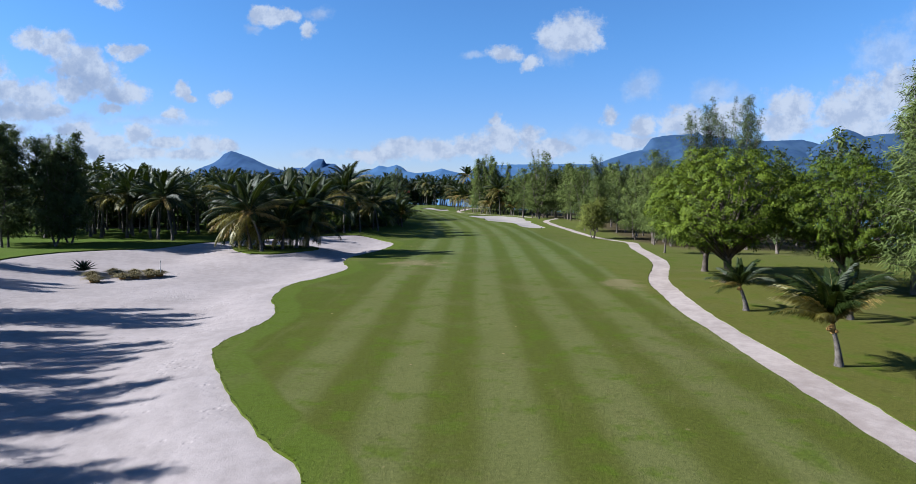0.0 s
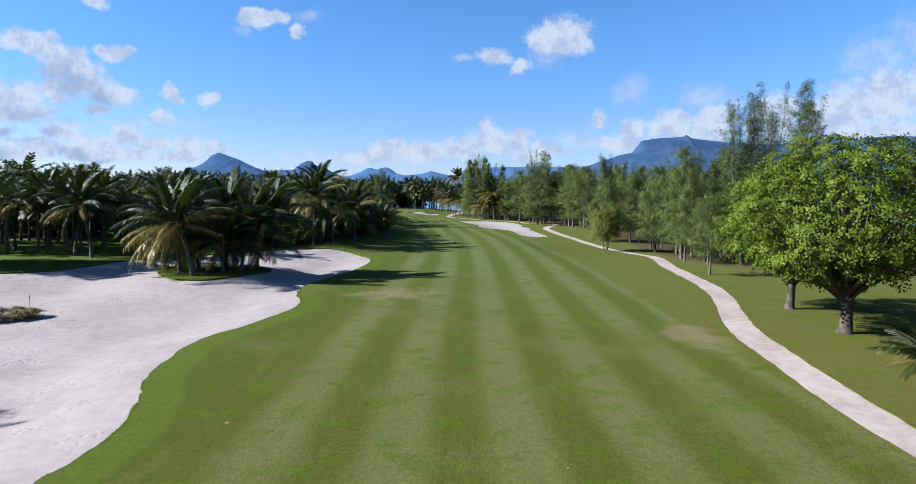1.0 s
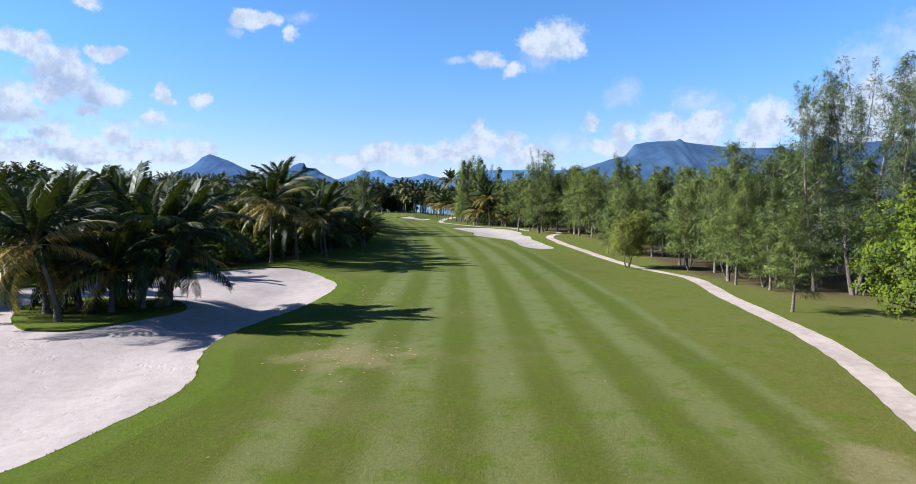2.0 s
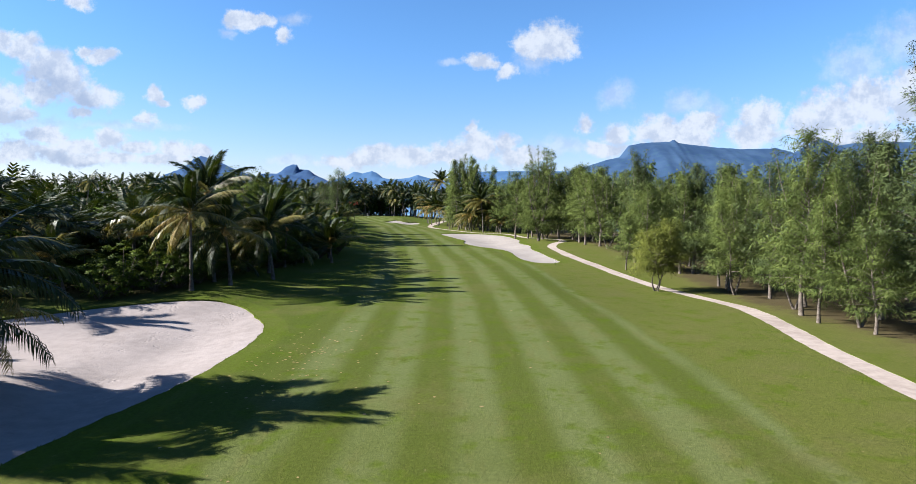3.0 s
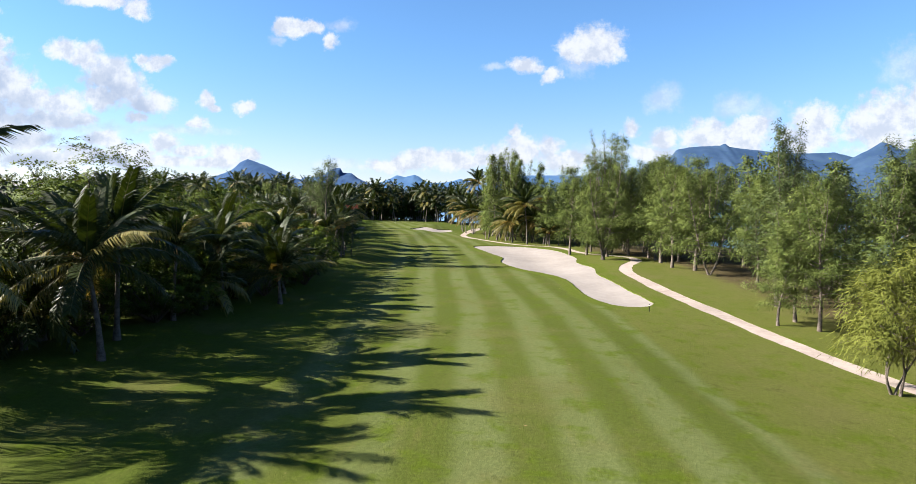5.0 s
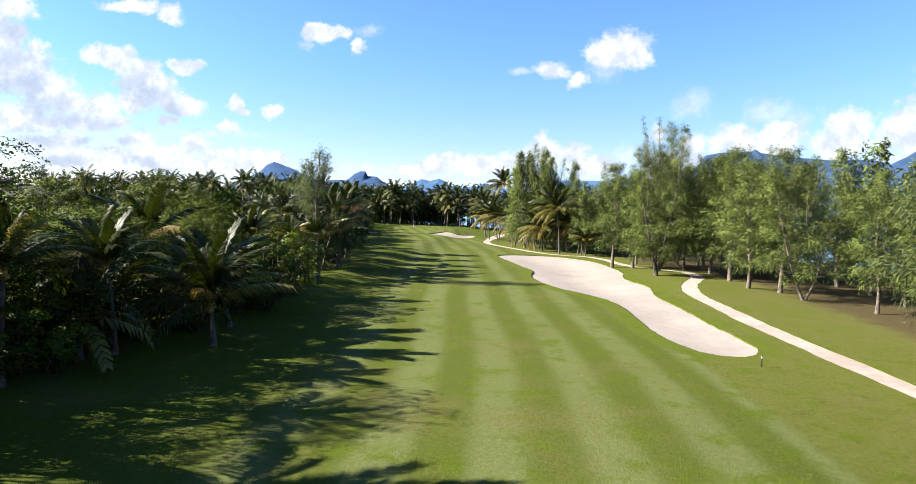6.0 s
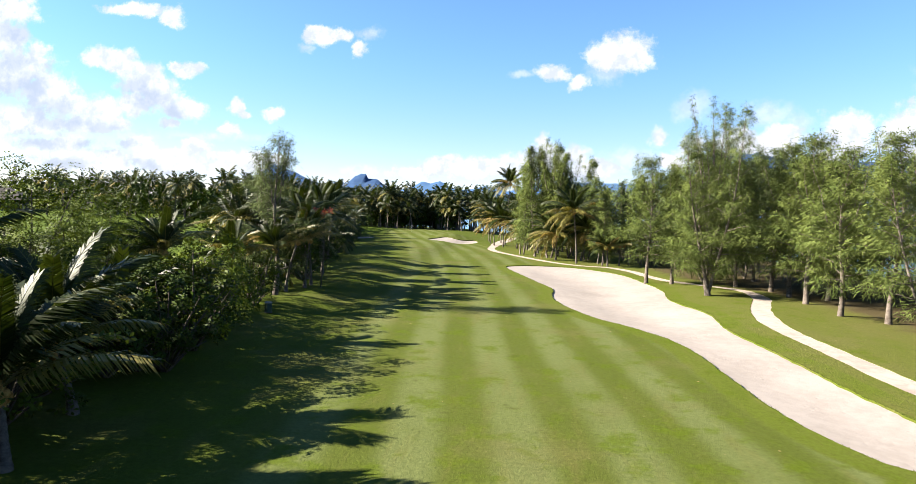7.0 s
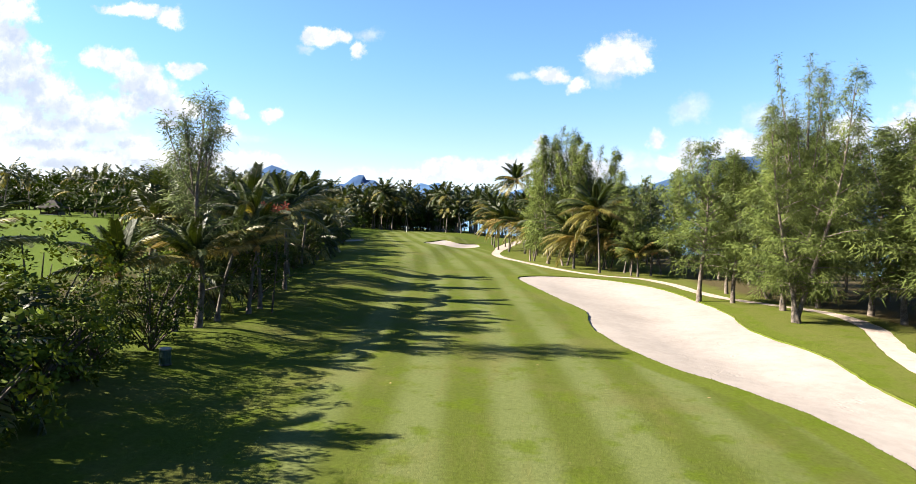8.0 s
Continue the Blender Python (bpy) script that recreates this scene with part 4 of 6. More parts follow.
def casuarina_parts(height, radius, seed, stems=1, dense=1.0, low=0.14, spires=3, fill=1.0, thick=1.0, long=1.0, round_top=0.0):
    """Trunk, limbs and foliage of a whistling pine: upswept limbs, tufts of long drooping sprays, thin wind-torn tops."""
    rng = random.Random(seed)
    nr = np.random.default_rng(seed)
    trunks, limbs, base, way, length, width, outs = [], [], [], [], [], [], []

    def tuft(c, axis, size, m, out, short=1.0):
        """A plume of sprays round a short axis; out is the way its part of the crown faces."""
        m = max(3, m)
        off = nr.normal(size=(m, 3)) * (0.27, 0.27, 0.22) * size
        at = nr.random(m)
        base.append(c + axis * (at[:, None] - 0.4) * size * 0.8 + off)
        v = axis * 0.42 + nr.normal(size=(m, 3)) * 0.30 + off * (1.0 / size) - np.array((0, 0, 0.22))
        way.append(v / np.linalg.norm(v, axis=1)[:, None])
        length.append(nr.uniform(0.26, 0.56, m) * long * short * (0.6 + 0.4 * size))
        width.append(nr.uniform(0.024, 0.042, m) * thick)
        outs.append(off / (0.27 * size) * 0.66 + np.asarray(out) * 0.62 + np.array((0, 0, 0.26)) + axis * (at[:, None] - 0.4) * 0.8 + nr.normal(size=(m, 3)) * 0.10)

    for k in range(stems):
        a = 2 * math.pi * k / max(1, stems) + rng.uniform(-0.4, 0.4)
        out = 0.0 if stems == 1 else rng.uniform(0.13, 0.22) * height
        h = height * (1.0 if k == 0 else rng.uniform(0.78, 0.97))
        n = 12
        bx, by = rng.uniform(-1.0, 1.0), rng.uniform(-1.0, 1.0)
        line = [Vector((math.cos(a) * out * (i / n) ** 0.8 + bx * math.sin(i * 0.7) * 0.5, math.sin(a) * out * (i / n) ** 0.8 + by * math.sin(i * 0.55 + 1) * 0.5, h * i / n - 0.2 * (i == 0))) for i in range(n + 1)]
        r0 = 0.0130 * height / (1.0 if stems == 1 else 1.5)
        trunks.append(tube(line, [r0 * (1 - 0.93 * i / n) + (0.3 * r0 if i == 0 else 0) for i in range(n + 1)], 7))

        def on(t):
            f = min(n - 0.001, t * n)
            return line[int(f)].lerp(line[int(f) + 1], f - int(f))

        share = 1.0 if stems == 1 else 0.55
        count = int(58 * dense * share * (height / 16) ** 0.6)
        for b in range(count):
            q = (b + rng.random()) / count
            start = on(low + (0.985 - low) * q)
            az = b * 2.4 + rng.uniform(-0.5, 0.5)
            cone = min(1.0, 0.62 + 1.7 * q) * (1 - q) ** 0.62
            dome = (0.80 + 0.20 * min(1, q * 3.2)) * (1 - q ** 2.6) ** 0.75
            prof = cone + (dome - cone) * round_top + 0.08
            reach = radius * share ** 0.4 * prof * rng.uniform(0.5, 1.2)
            rise = 0.30 + 1.6 * q ** 1.4 + rng.uniform(-0.2, 0.4)
            d = Vector((math.cos(az), math.sin(az), rise)).normalized()
            bend = [start + d * reach * s + Vector((0, 0, -0.24 * reach * s * s * (1.2 - q))) for s in (0, 0.35, 0.7, 1.0)]
            if q < 0.92 and (fill > 1.0 or b % 3 == 0):
                limbs.append(tube(bend, [0.055 * (1 - q) + 0.022, 0.038 * (1 - q) + 0.016, 0.02, 0.008], 3, False))
            plumes = max(2, int(reach * 1.5))
            for j in range(plumes):
                s = 0.22 + 0.78 * (j + rng.random()) / plumes
                i0 = min(2, int(s * 3))
                c = np.array(bend[i0].lerp(bend[i0 + 1], s * 3 - i0)) + nr.normal(size=3) * (0.36, 0.36, 0.26) * (1.1 - 0.6 * q)
                axis = np.array((d.x, d.y, d.z * 0.5)) * 0.75 + nr.normal(size=3) * 0.34 + (0, 0, 0.10 + 0.5 * q)
                axis /= np.linalg.norm(axis)
                size = rng.uniform(0.8, 1.6) * (1.0 - 0.35 * q)
                tuft(c, axis, size, int(rng.uniform(21, 36) * fill), (d.x, d.y, 0.1 + q * 0.4))
    # thin leaders above the crown, plumed like small trees
    for k in range(spires):
        a, r = rng.uniform(0, 6.28), rng.uniform(0.1, 0.5) * radius
        z0, z1 = height * rng.uniform(0.55, 0.72), height * rng.uniform(0.82, 1.06)
        foot = Vector((math.cos(a) * r * 0.5, math.sin(a) * r * 0.5, z0))
        head = Vector((math.cos(a) * r * 1.15, math.sin(a) * r * 1.15, z1))
        limbs.append(tube([foot, foot.lerp(head, 0.5) + Vector((0.1, 0.1, 0)), head], [0.06, 0.035, 0.012], 4, False))
        for j in range(24):
            s = ((j + rng.random()) / 24) ** 0.85
            d = np.array((math.cos(j * 2.4), math.sin(j * 2.4), 0.0))
            axis = d * 0.75 + np.array((0, 0, 0.66))
            wide = (1 - s) * 0.95 + 0.12
            tuft(np.array(foot.lerp(head, s)) + axis * wide * rng.uniform(0.3, 0.8), axis, 0.45 + 0.45 * (1 - s), int(13 * fill), d, 0.65)
    crown = blades(np.concatenate(base), np.concatenate(way), np.concatenate(length), np.concatenate(width), np.concatenate(outs), nr)
    return joined(trunks), joined(limbs), crown


def casuarina(name, height, radius, seed, mat, bark=BARK, label="feathery casuarina tree with a grey trunk", **more):
    ob = thing(name, 0, 0, 0, label, "tree", "casuarina wood")
    t, l, (v, f, n) = casuarina_parts(height, radius, seed, **more)
    part("trunk", mesh_of("trunk", *t, bark, True), None, ob)
    part("bough", mesh_of("bough", *l, bark, True), None, ob)
    part("crown", mesh_of("crown", v, f, mat, normals=n), None, ob)
    return ob


def leaves(centres, outs, size, rng, nr, per=8, spread=0.8, faces_out=None):
    """Whorls of broad leaves, each a folded blade."""
    verts, faces, norms = [], [], []
    for n_at, (c, o) in enumerate(zip(centres, outs)):
        o = Vector(o).normalized()
        s1 = o.orthogonal().normalized()
        s2 = o.cross(s1)
        turn = rng.uniform(0, 6.28)
        for k in range(per):
            a = turn + 6.28 * k / per + rng.uniform(-0.3, 0.3)
            d = (o * rng.uniform(0.15, 0.75) + (s1 * math.cos(a) + s2 * math.sin(a)) * spread).normalized()
            n = d.cross(o)
            n = n.normalized() if n.length > 1e-3 else s1
            L = size * rng.uniform(0.7, 1.2)
            w = L * 0.27
            b = Vector(c) + d * 0.06
            i = len(verts)
            verts += [b, b + d * L * 0.6 + n * w - o * 0.04, b + d * L - o * L * 0.12, b + d * L * 0.6 - n * w - o * 0.04]
            faces += [(i, i + 1, i + 2), (i, i + 2, i + 3)]
            face = o if faces_out is None else Vector(faces_out[n_at])
            norms += [tuple(face + d * 0.22 + Vector((rng.uniform(-0.25, 0.25), rng.uniform(-0.25, 0.25), rng.uniform(-0.25, 0.25))))] * 4
    return turned([tuple(v) for v in verts], faces, norms)


def broad_crown(radius, low, high, clumps, whorls, size, seed, flat=0.75, per=8, tuft=(0.15, 0.27)):
    """Clumps of leaf whorls on an uneven dome."""
    rng, nr = random.Random(seed), np.random.default_rng(seed)
    cs, os_, fo, hubs = [], [], [], []
    mid, half = (low + high) / 2, (high - low) / 2
    for k in range(clumps):
        u = (k + 0.5) / clumps
        ph = k * 2.39996
        zz = 1 - 2 * u
        rr = math.sqrt(1 - zz * zz)
        bulge = rng.uniform(0.66, 1.1)
        c = Vector((math.cos(ph) * rr * radius * bulge, math.sin(ph) * rr * radius * bulge, mid + zz * half * bulge * (1 if zz > 0 else 0.85)))
        hubs.append(c)
        dome = (c - Vector((0, 0, mid))).normalized()
        size_c = rng.uniform(*tuft) * radius
        for _ in range(whorls):
            d = Vector(nr.normal(size=3)).normalized()
            if d.z < -0.35:
                d.z *= -0.5
            q = c + Vector((d.x * size_c, d.y * size_c, d.z * size_c * flat)) * rng.uniform(0.7, 1.0)
            cs.append(q)
            os_.append(d * 0.7 + Vector((0, 0, 0.55)) + dome * 0.5)
            fo.append((d * 0.85 + dome * 0.45 + Vector((0, 0, 0.2))).normalized())
    return leaves(cs, os_, size, rng, nr, per, faces_out=fo), hubs


def broad_tree(name, height, radius, seed, mat, label, low=3.0, clumps=150, whorls=24, leaf=0.44, trunk=0.42, fork=2.4, per=6, tuft=(0.15, 0.27)):
    ob = thing(name, 0, 0, 0, label, "tree", "broad-leaved trees")
    rng = random.Random(seed)
    crown, hubs = broad_crown(radius, low, height, clumps, whorls, leaf, seed, per=per, tuft=tuft)
    part("trunk", mesh_of("trunk", *tube([(0, 0, -0.2), (0.05, 0, 0.3), (0.12, 0.05, fork * 0.6), (0.05, 0.1, fork), (0.1, 0.1, fork + 1.2)],
                                         [trunk * 1.7, trunk * 1.1, trunk * 0.9, trunk, trunk * 0.6], 10), BARK_DARK, True), None, ob)
    pieces = []
    for h in hubs[::4]:
        s = Vector((0.05, 0.1, fork * rng.uniform(0.75, 1.3)))
        m = s.lerp(h, 0.45) + Vector((rng.uniform(-0.4, 0.4), rng.uniform(-0.4, 0.4), 0.5))
        pieces.append(tube([s, m, s.lerp(h, 0.92)], [trunk * 0.36, trunk * 0.22, 0.03], 5, False))
    part("bough", mesh_of("bough", *joined(pieces), BARK_DARK, True), None, ob)
    part("crown", mesh_of("crown", *crown[:2], mat, normals=crown[2]), None, ob)
    return ob


def shrub(name, height, radius, seed, mat, label="dense dark green leafy shrub in the thicket", whorls=14, leaf=0.23, per=4, clumps=36):
    ob = thing(name, 0, 0, 0, label, "shrub", "thicket shrubs")
    crown, hubs = broad_crown(radius, 0.15, height, clumps, whorls, leaf, seed, per=per)
    part("stem", mesh_of("stem", *joined([tube([(0, 0, -0.1), h * 0.5 + Vector((0, 0, 0.2)), h * 0.95], [0.07, 0.05, 0.02], 4, False) for h in hubs[::3 if clumps > 30 else 9]]), BARK_DARK, True), None, ob)
    part("crown", mesh_of("crown", *crown[:2], mat, normals=crown[2]), None, ob)
    return ob


def put(master, x, y, s=1.0, turn=0.0, sz=None, label=""):
    ob = copy_thing(master, pose(x, y, ground_height(x, y) - 0.02, 0, 0, turn) @ Matrix.Diagonal((s, s, sz or s, 1)))
    if label:
        tagged(ob, label)
    return ob


def drop_master(ob):
    for o in (*ob.children_recursive, ob):
        bpy.data.objects.remove(o)


# ---- planting ----
TAKEN = []


def free(x, y, gap):
    if any((x - a) ** 2 + (y - b) ** 2 < gap * gap for a, b in TAKEN):
        return False
    TAKEN.append((x, y))
    return True


def path_x(y):
    return float(np.interp(y, [p[1] for p in PATH_LINE], [p[0] for p in PATH_LINE]))


def thicket_x(y):
    """The fairway side of the thicket."""
    return float(np.interp(y, [108, 113, 120, 131, 145, 155, 165, 172, 180, 190, 205, 220, 260, 300, 340, 380], [-28, -24, -21, -19.4, -18.0, -17.0, -16.8, -18.2, -19.8, -21.4, -22.8, -26, -34, -42, -53, -64]))


CAS = [casuarina("casuarina", 16, 5.4, 11, NEEDLES, low=0.19, spires=5, fill=1.65, thick=1.02, round_top=0.5), casuarina("casuarina", 16, 5.0, 12, NEEDLES, low=0.19, spires=4, fill=1.65, thick=1.02, round_top=0.4),
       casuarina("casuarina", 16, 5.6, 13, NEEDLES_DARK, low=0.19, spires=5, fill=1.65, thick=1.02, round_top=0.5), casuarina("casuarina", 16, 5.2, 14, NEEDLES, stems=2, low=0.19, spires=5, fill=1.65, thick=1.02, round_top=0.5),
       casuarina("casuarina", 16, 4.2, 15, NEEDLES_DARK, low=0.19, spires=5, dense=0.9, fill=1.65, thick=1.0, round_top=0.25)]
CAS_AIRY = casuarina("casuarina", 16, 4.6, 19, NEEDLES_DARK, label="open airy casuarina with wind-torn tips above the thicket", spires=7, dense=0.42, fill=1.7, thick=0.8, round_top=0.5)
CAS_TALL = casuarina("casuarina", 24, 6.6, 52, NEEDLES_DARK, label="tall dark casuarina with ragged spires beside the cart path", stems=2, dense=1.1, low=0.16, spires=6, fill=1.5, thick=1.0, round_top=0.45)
CAS_SPIRE = casuarina("casuarina", 16, 3.6, 36, NEEDLES, label="slender pale casuarina with several pointed tops near the shore", stems=2, spires=7, dense=1.9, fill=1.5, thick=1.25, round_top=0.1)
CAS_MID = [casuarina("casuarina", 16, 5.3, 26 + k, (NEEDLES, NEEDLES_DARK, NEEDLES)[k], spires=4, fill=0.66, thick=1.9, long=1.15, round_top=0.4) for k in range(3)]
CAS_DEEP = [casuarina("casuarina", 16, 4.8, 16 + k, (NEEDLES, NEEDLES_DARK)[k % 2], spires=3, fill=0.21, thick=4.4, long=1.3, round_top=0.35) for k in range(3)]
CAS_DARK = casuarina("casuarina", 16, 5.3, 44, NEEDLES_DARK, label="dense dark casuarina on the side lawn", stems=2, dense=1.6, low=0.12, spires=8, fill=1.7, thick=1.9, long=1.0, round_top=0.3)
CAS_LOW = casuarina("casuarina", 8, 4.0, 21, NEEDLES_YOUNG, label="short spreading multi-stemmed casuarina at the path edge", stems=5, dense=1.05, low=0.36, spires=0, fill=2.4, thick=0.75, long=0.85, round_top=1.0)

# casuarinas whose trunks stand in the open beside the path: x, y, height, kind, turn
CASUARINAS_BY_PATH = [
    (38.6, 126.3, 15, 2, 80), (35.0, 113.6, 17, 1, 140), (36.0, 107.1, 13, 3, 200), (39.4, 102.7, 22.5, 2, 20), (42.4, 100.2, 24.5, 2, 300), (45.0, 97.0, 22, 4, 45),
    (36.5, 117.3, 13.5, 3, 0), (33.9, 108.8, 10.5, 1, 70), (41.9, 115.4, 17, 2, 160), (35.1, 103.8, 9.5, 0, 215),
]
CASUARINAS_BY_PATH_BEND = [
    (37.2, 134.3, 15.5, 0, 10), (35.9, 129, 13.5, 3, 33), (36.0, 147.8, 14.5, 1, 99), (38.0, 148.2, 16, 2, 11), (29.0, 151, 8.5, 0, 61), (31.2, 153, 12, 1, 144),
    (31.4, 149.4, 13, 1, 240), (36.4, 132.6, 12.5, 0, 310), (37.0, 137, 13.5, 2, 190), (33.2, 160.8, 18, 4, 31), (38.5, 166, 14, 1, 131), (39.5, 173, 15, 3, 231),
]
CASUARINAS_BY_BUNKER = [
    (19.4, 224.6, 17.5, 0, 15), (22.7, 223.7, 15.5, 1, 72), (25.6, 218.4, 19, 2, 200), (32, 196.8, 16, 1, 266), (34.8, 192.9, 17, 0, 12), (35, 188.3, 15, 3, 185),
    (33.4, 216.4, 18, 2, 47), (32.8, 205.4, 18, 0, 147), (36.5, 209, 16, 1, 247), (40, 219, 16, 4, 99), (30.5, 221.5, 17, 1, 170), (38.5, 180, 14, 0, 300), (28.5, 228.5, 18, 3, 20), (25.2, 233, 17, 0, 80), (33.5, 211.5, 18, 1, 140), (16.8, 253.5, 10, 1, 30),
]
CASUARINAS_APART = [
    (4.6, 272.5, 25, 0, 33), (7.6, 269, 23.5, 4, 120), (10, 278, 19, 2, 210), (11.8, 271.5, 21.5, 4, 10), (1.8, 277.5, 20.5, 4, 95), (15, 266, 17, 1, 290),
    (-55.8, 80.3, 15.2, 2, 20), (-61.5, 78.6, 16.5, 2, 130), (-57.5, 86, 14.0, 2, 250), (-67, 84, 16, 2, 77), (39.5, 49.5, 18.5, 0, 60), (43.5, 56, 17, 2, 160),
    (46, 44, 18, 1, 10), (33.6, 39, 17.5, 3, 40), (29.5, 88, 9, 1, 15), (-22.6, 192, 15.4, 4, 75), (-26.5, 198.5, 13, 4, 200),
]
for x, y, h, k, a in CASUARINAS_BY_PATH + CASUARINAS_BY_PATH_BEND + CASUARINAS_BY_BUNKER + CASUARINAS_APART:
    TAKEN.append((x, y))
    if h > 21 and y < 110:
        put(CAS_TALL, x, y, (h / 24) ** 0.75, a, h / 24)
        continue
    kind = CAS_DARK if x < -50 else (CAS_AIRY if x < -20 else (CAS_SPIRE if y > 260 else (CAS_MID[k % 3] if x > 46 else CAS[k])))
    put(kind, x, y, (h / 16) ** 0.75 * (1.22 if 185 < y < 230 else 1.0), a, h / 16, "feathery casuarina with a pale trunk beside the cart path" if 18 < x < 38 and y > 90 else "")
CAS_BIG = casuarina("casuarina", 22.5, 6.2, 22, NEEDLES, label="tall many-stemmed casuarina with pale splayed trunks", stems=4, dense=1.0, low=0.11, spires=9, fill=2.2, thick=0.82, long=0.95)
put(CAS_BIG, 23.6, 209.8, 1.1, 25, 1.02)
TAKEN.append((23.6, 209.8))
put(CAS_LOW, 27.4, 132.0, 1.02, 40)
TAKEN.append((27.4, 132.0))

rng = random.Random(77)
n = 0
for _ in range(4000):
    y = rng.uniform(98, 345)
    x = rng.uniform((40 if 140 < y < 194 else max(path_x(y) + 7.5, 22 if y > 230 else 31)) if y < 250 else path_x(y) + 9, min(shore_x(y) - 12, path_x(y) + 36))
    if x < -2 or (y > 240 and x < 12) or not free(x, y, 3.6 if x < 45 else 4.6):
        continue
    h = rng.uniform(11, 17) + (2.0 if y > 190 else 0)
    put(rng.choice(CAS_MID if x < path_x(y) + 19 else CAS_DEEP), x, y, (h / 16) ** 0.75 * rng.uniform(0.9, 1.1), rng.uniform(0, 360), h / 16)
    n += 1
    if n > 105:
        break
for x, y, h in ((50, 62, 16), (56, 71, 15), (48, 78, 17), (55, 85, 16), (62, 60, 15), (47, 90, 15), (60, 95, 16), (53, 50, 16), (66, 78, 15)):
    put(CAS_DEEP[rng.randrange(3)], x, y, (h / 16) ** 0.75, rng.uniform(0, 360), h / 16)
    TAKEN.append((x, y))

# the two broad-leaved trees
ALMOND = broad_tree("almond_tree", 11.6, 7.6, 31, BROAD, "broad spreading bright green tropical almond tree", low=2.2, clumps=320, whorls=27, leaf=0.25, per=5, tuft=(0.10, 0.19))
put(ALMOND, 25.4, 55.0, 0.90, 0, 1.04)
put(ALMOND, 33.6, 50.5, 0.74, 130, 0.96, "rounded bright green tropical almond tree beside another")
put(ALMOND, 27.0, 65.0, 0.74, 250, 0.90, "light green tropical almond tree with leaves near the grass")
TAKEN += [(25, 55), (33.6, 50.5), (27.0, 65)]

# palms standing free
palm(19.6, 26.2, 3.1, 201, "young coconut palm with yellow leaf bases on a short trunk", "palms on the lawn", 34, 0.62, (-0.35, 0.1), 0.6, 0.42, 0.8)
palm(21.3, 40.9, 2.5, 202, "small coconut palm with a thin pale trunk", "palms on the lawn", 22, 0.45, (-0.4, 0.2), 0.3, 0.62)
palm(27.0, 38.0, 3.2, 203, "low young palm under the almond tree", "palms on the lawn", 12, 0.5, (0.2, 0.1), 0.2)
for x, y, h, s, lean, yel, lab in ((-26.0, 76.6, 8.6, 1.05, (-1.6, 0.3), 1.0, "leaning coconut palm with yellowing lower fronds on a sand island"), (-28.3, 79.0, 8.4, 1.0, (-1.2, 0.5), 0.35, ""),
                                   (-29.0, 83.6, 9.4, 1.0, (-0.8, 0.6), 0.2, ""), (-25.6, 84.4, 9.6, 1.0, (0.3, 0.8), 0.05, ""), (-23.0, 82.0, 8.6, 1.0, (1.3, 0.4), 0.1, ""),
                                   (-21.8, 83.4, 9.2, 0.98, (1.4, 0.6), 0.2, ""), (-27.4, 81.5, 6.0, 0.85, (-0.8, 0.3), 0.6, ""), (-24.4, 80.2, 6.2, 0.85, (0.4, -0.3), 0.3, ""), (-22.4, 85.2, 6.4, 0.85, (0.9, 0.3), 0.2, "")):
    palm(x, y, h - 1.7, int(300 + y * 3 + x), lab or "coconut palm with dark fronds on a sand island", "palms on the island", 26, s, lean, yel, 1.08, 1.0)
    TAKEN.append((x, y))
PALMS_OF_THICKET = [
    (-23.6, 117.2, 9.4, "tall coconut palm with drooping pale lower fronds"), (-23.9, 124.0, 11.4, "tall wind-swept coconut palm above the thicket"),
    (-18.8, 128.7, 7.4, ""), (-21.3, 121.6, 7.6, ""),
    (-33.5, 113, 4.6, ""), (-28.5, 121, 6.6, ""),
    (-20.5, 133, 8.6, ""), (-20.4, 140, 6.6, "young palm with pale upright fronds at the thicket edge"),
    (-19.6, 147, 6.2, "young palm with pale upright fronds at the thicket edge"), (-16.4, 152.2, 4.5, "young palm with pale upright fronds at the thicket edge"),
    (-17.8, 157.4, 4.6, "young palm with pale upright fronds at the thicket edge"), (-25.4, 157.8, 7.4, "young palm with pale upright fronds at the thicket edge"),
    (-23.4, 190.5, 5.8, "young palm with orange leaf stalks at the thicket edge"), (-21.9, 198.5, 6.4, "young palm with orange leaf stalks at the thicket edge"),
    (-24.4, 186.5, 5.4, "young palm with orange leaf stalks at the thicket edge"), (-22.6, 194.8, 6.4, "coconut palm with a dark trunk near a litter bin"),
    (-22, 200.9, 8.5, ""), (-24.8, 213.8, 9.5, ""),
    (-24.5, 207, 9, ""), (-22.5, 174, 6.5, ""),
    (-29, 226, 10, ""), (-31.5, 238, 11, ""),
]
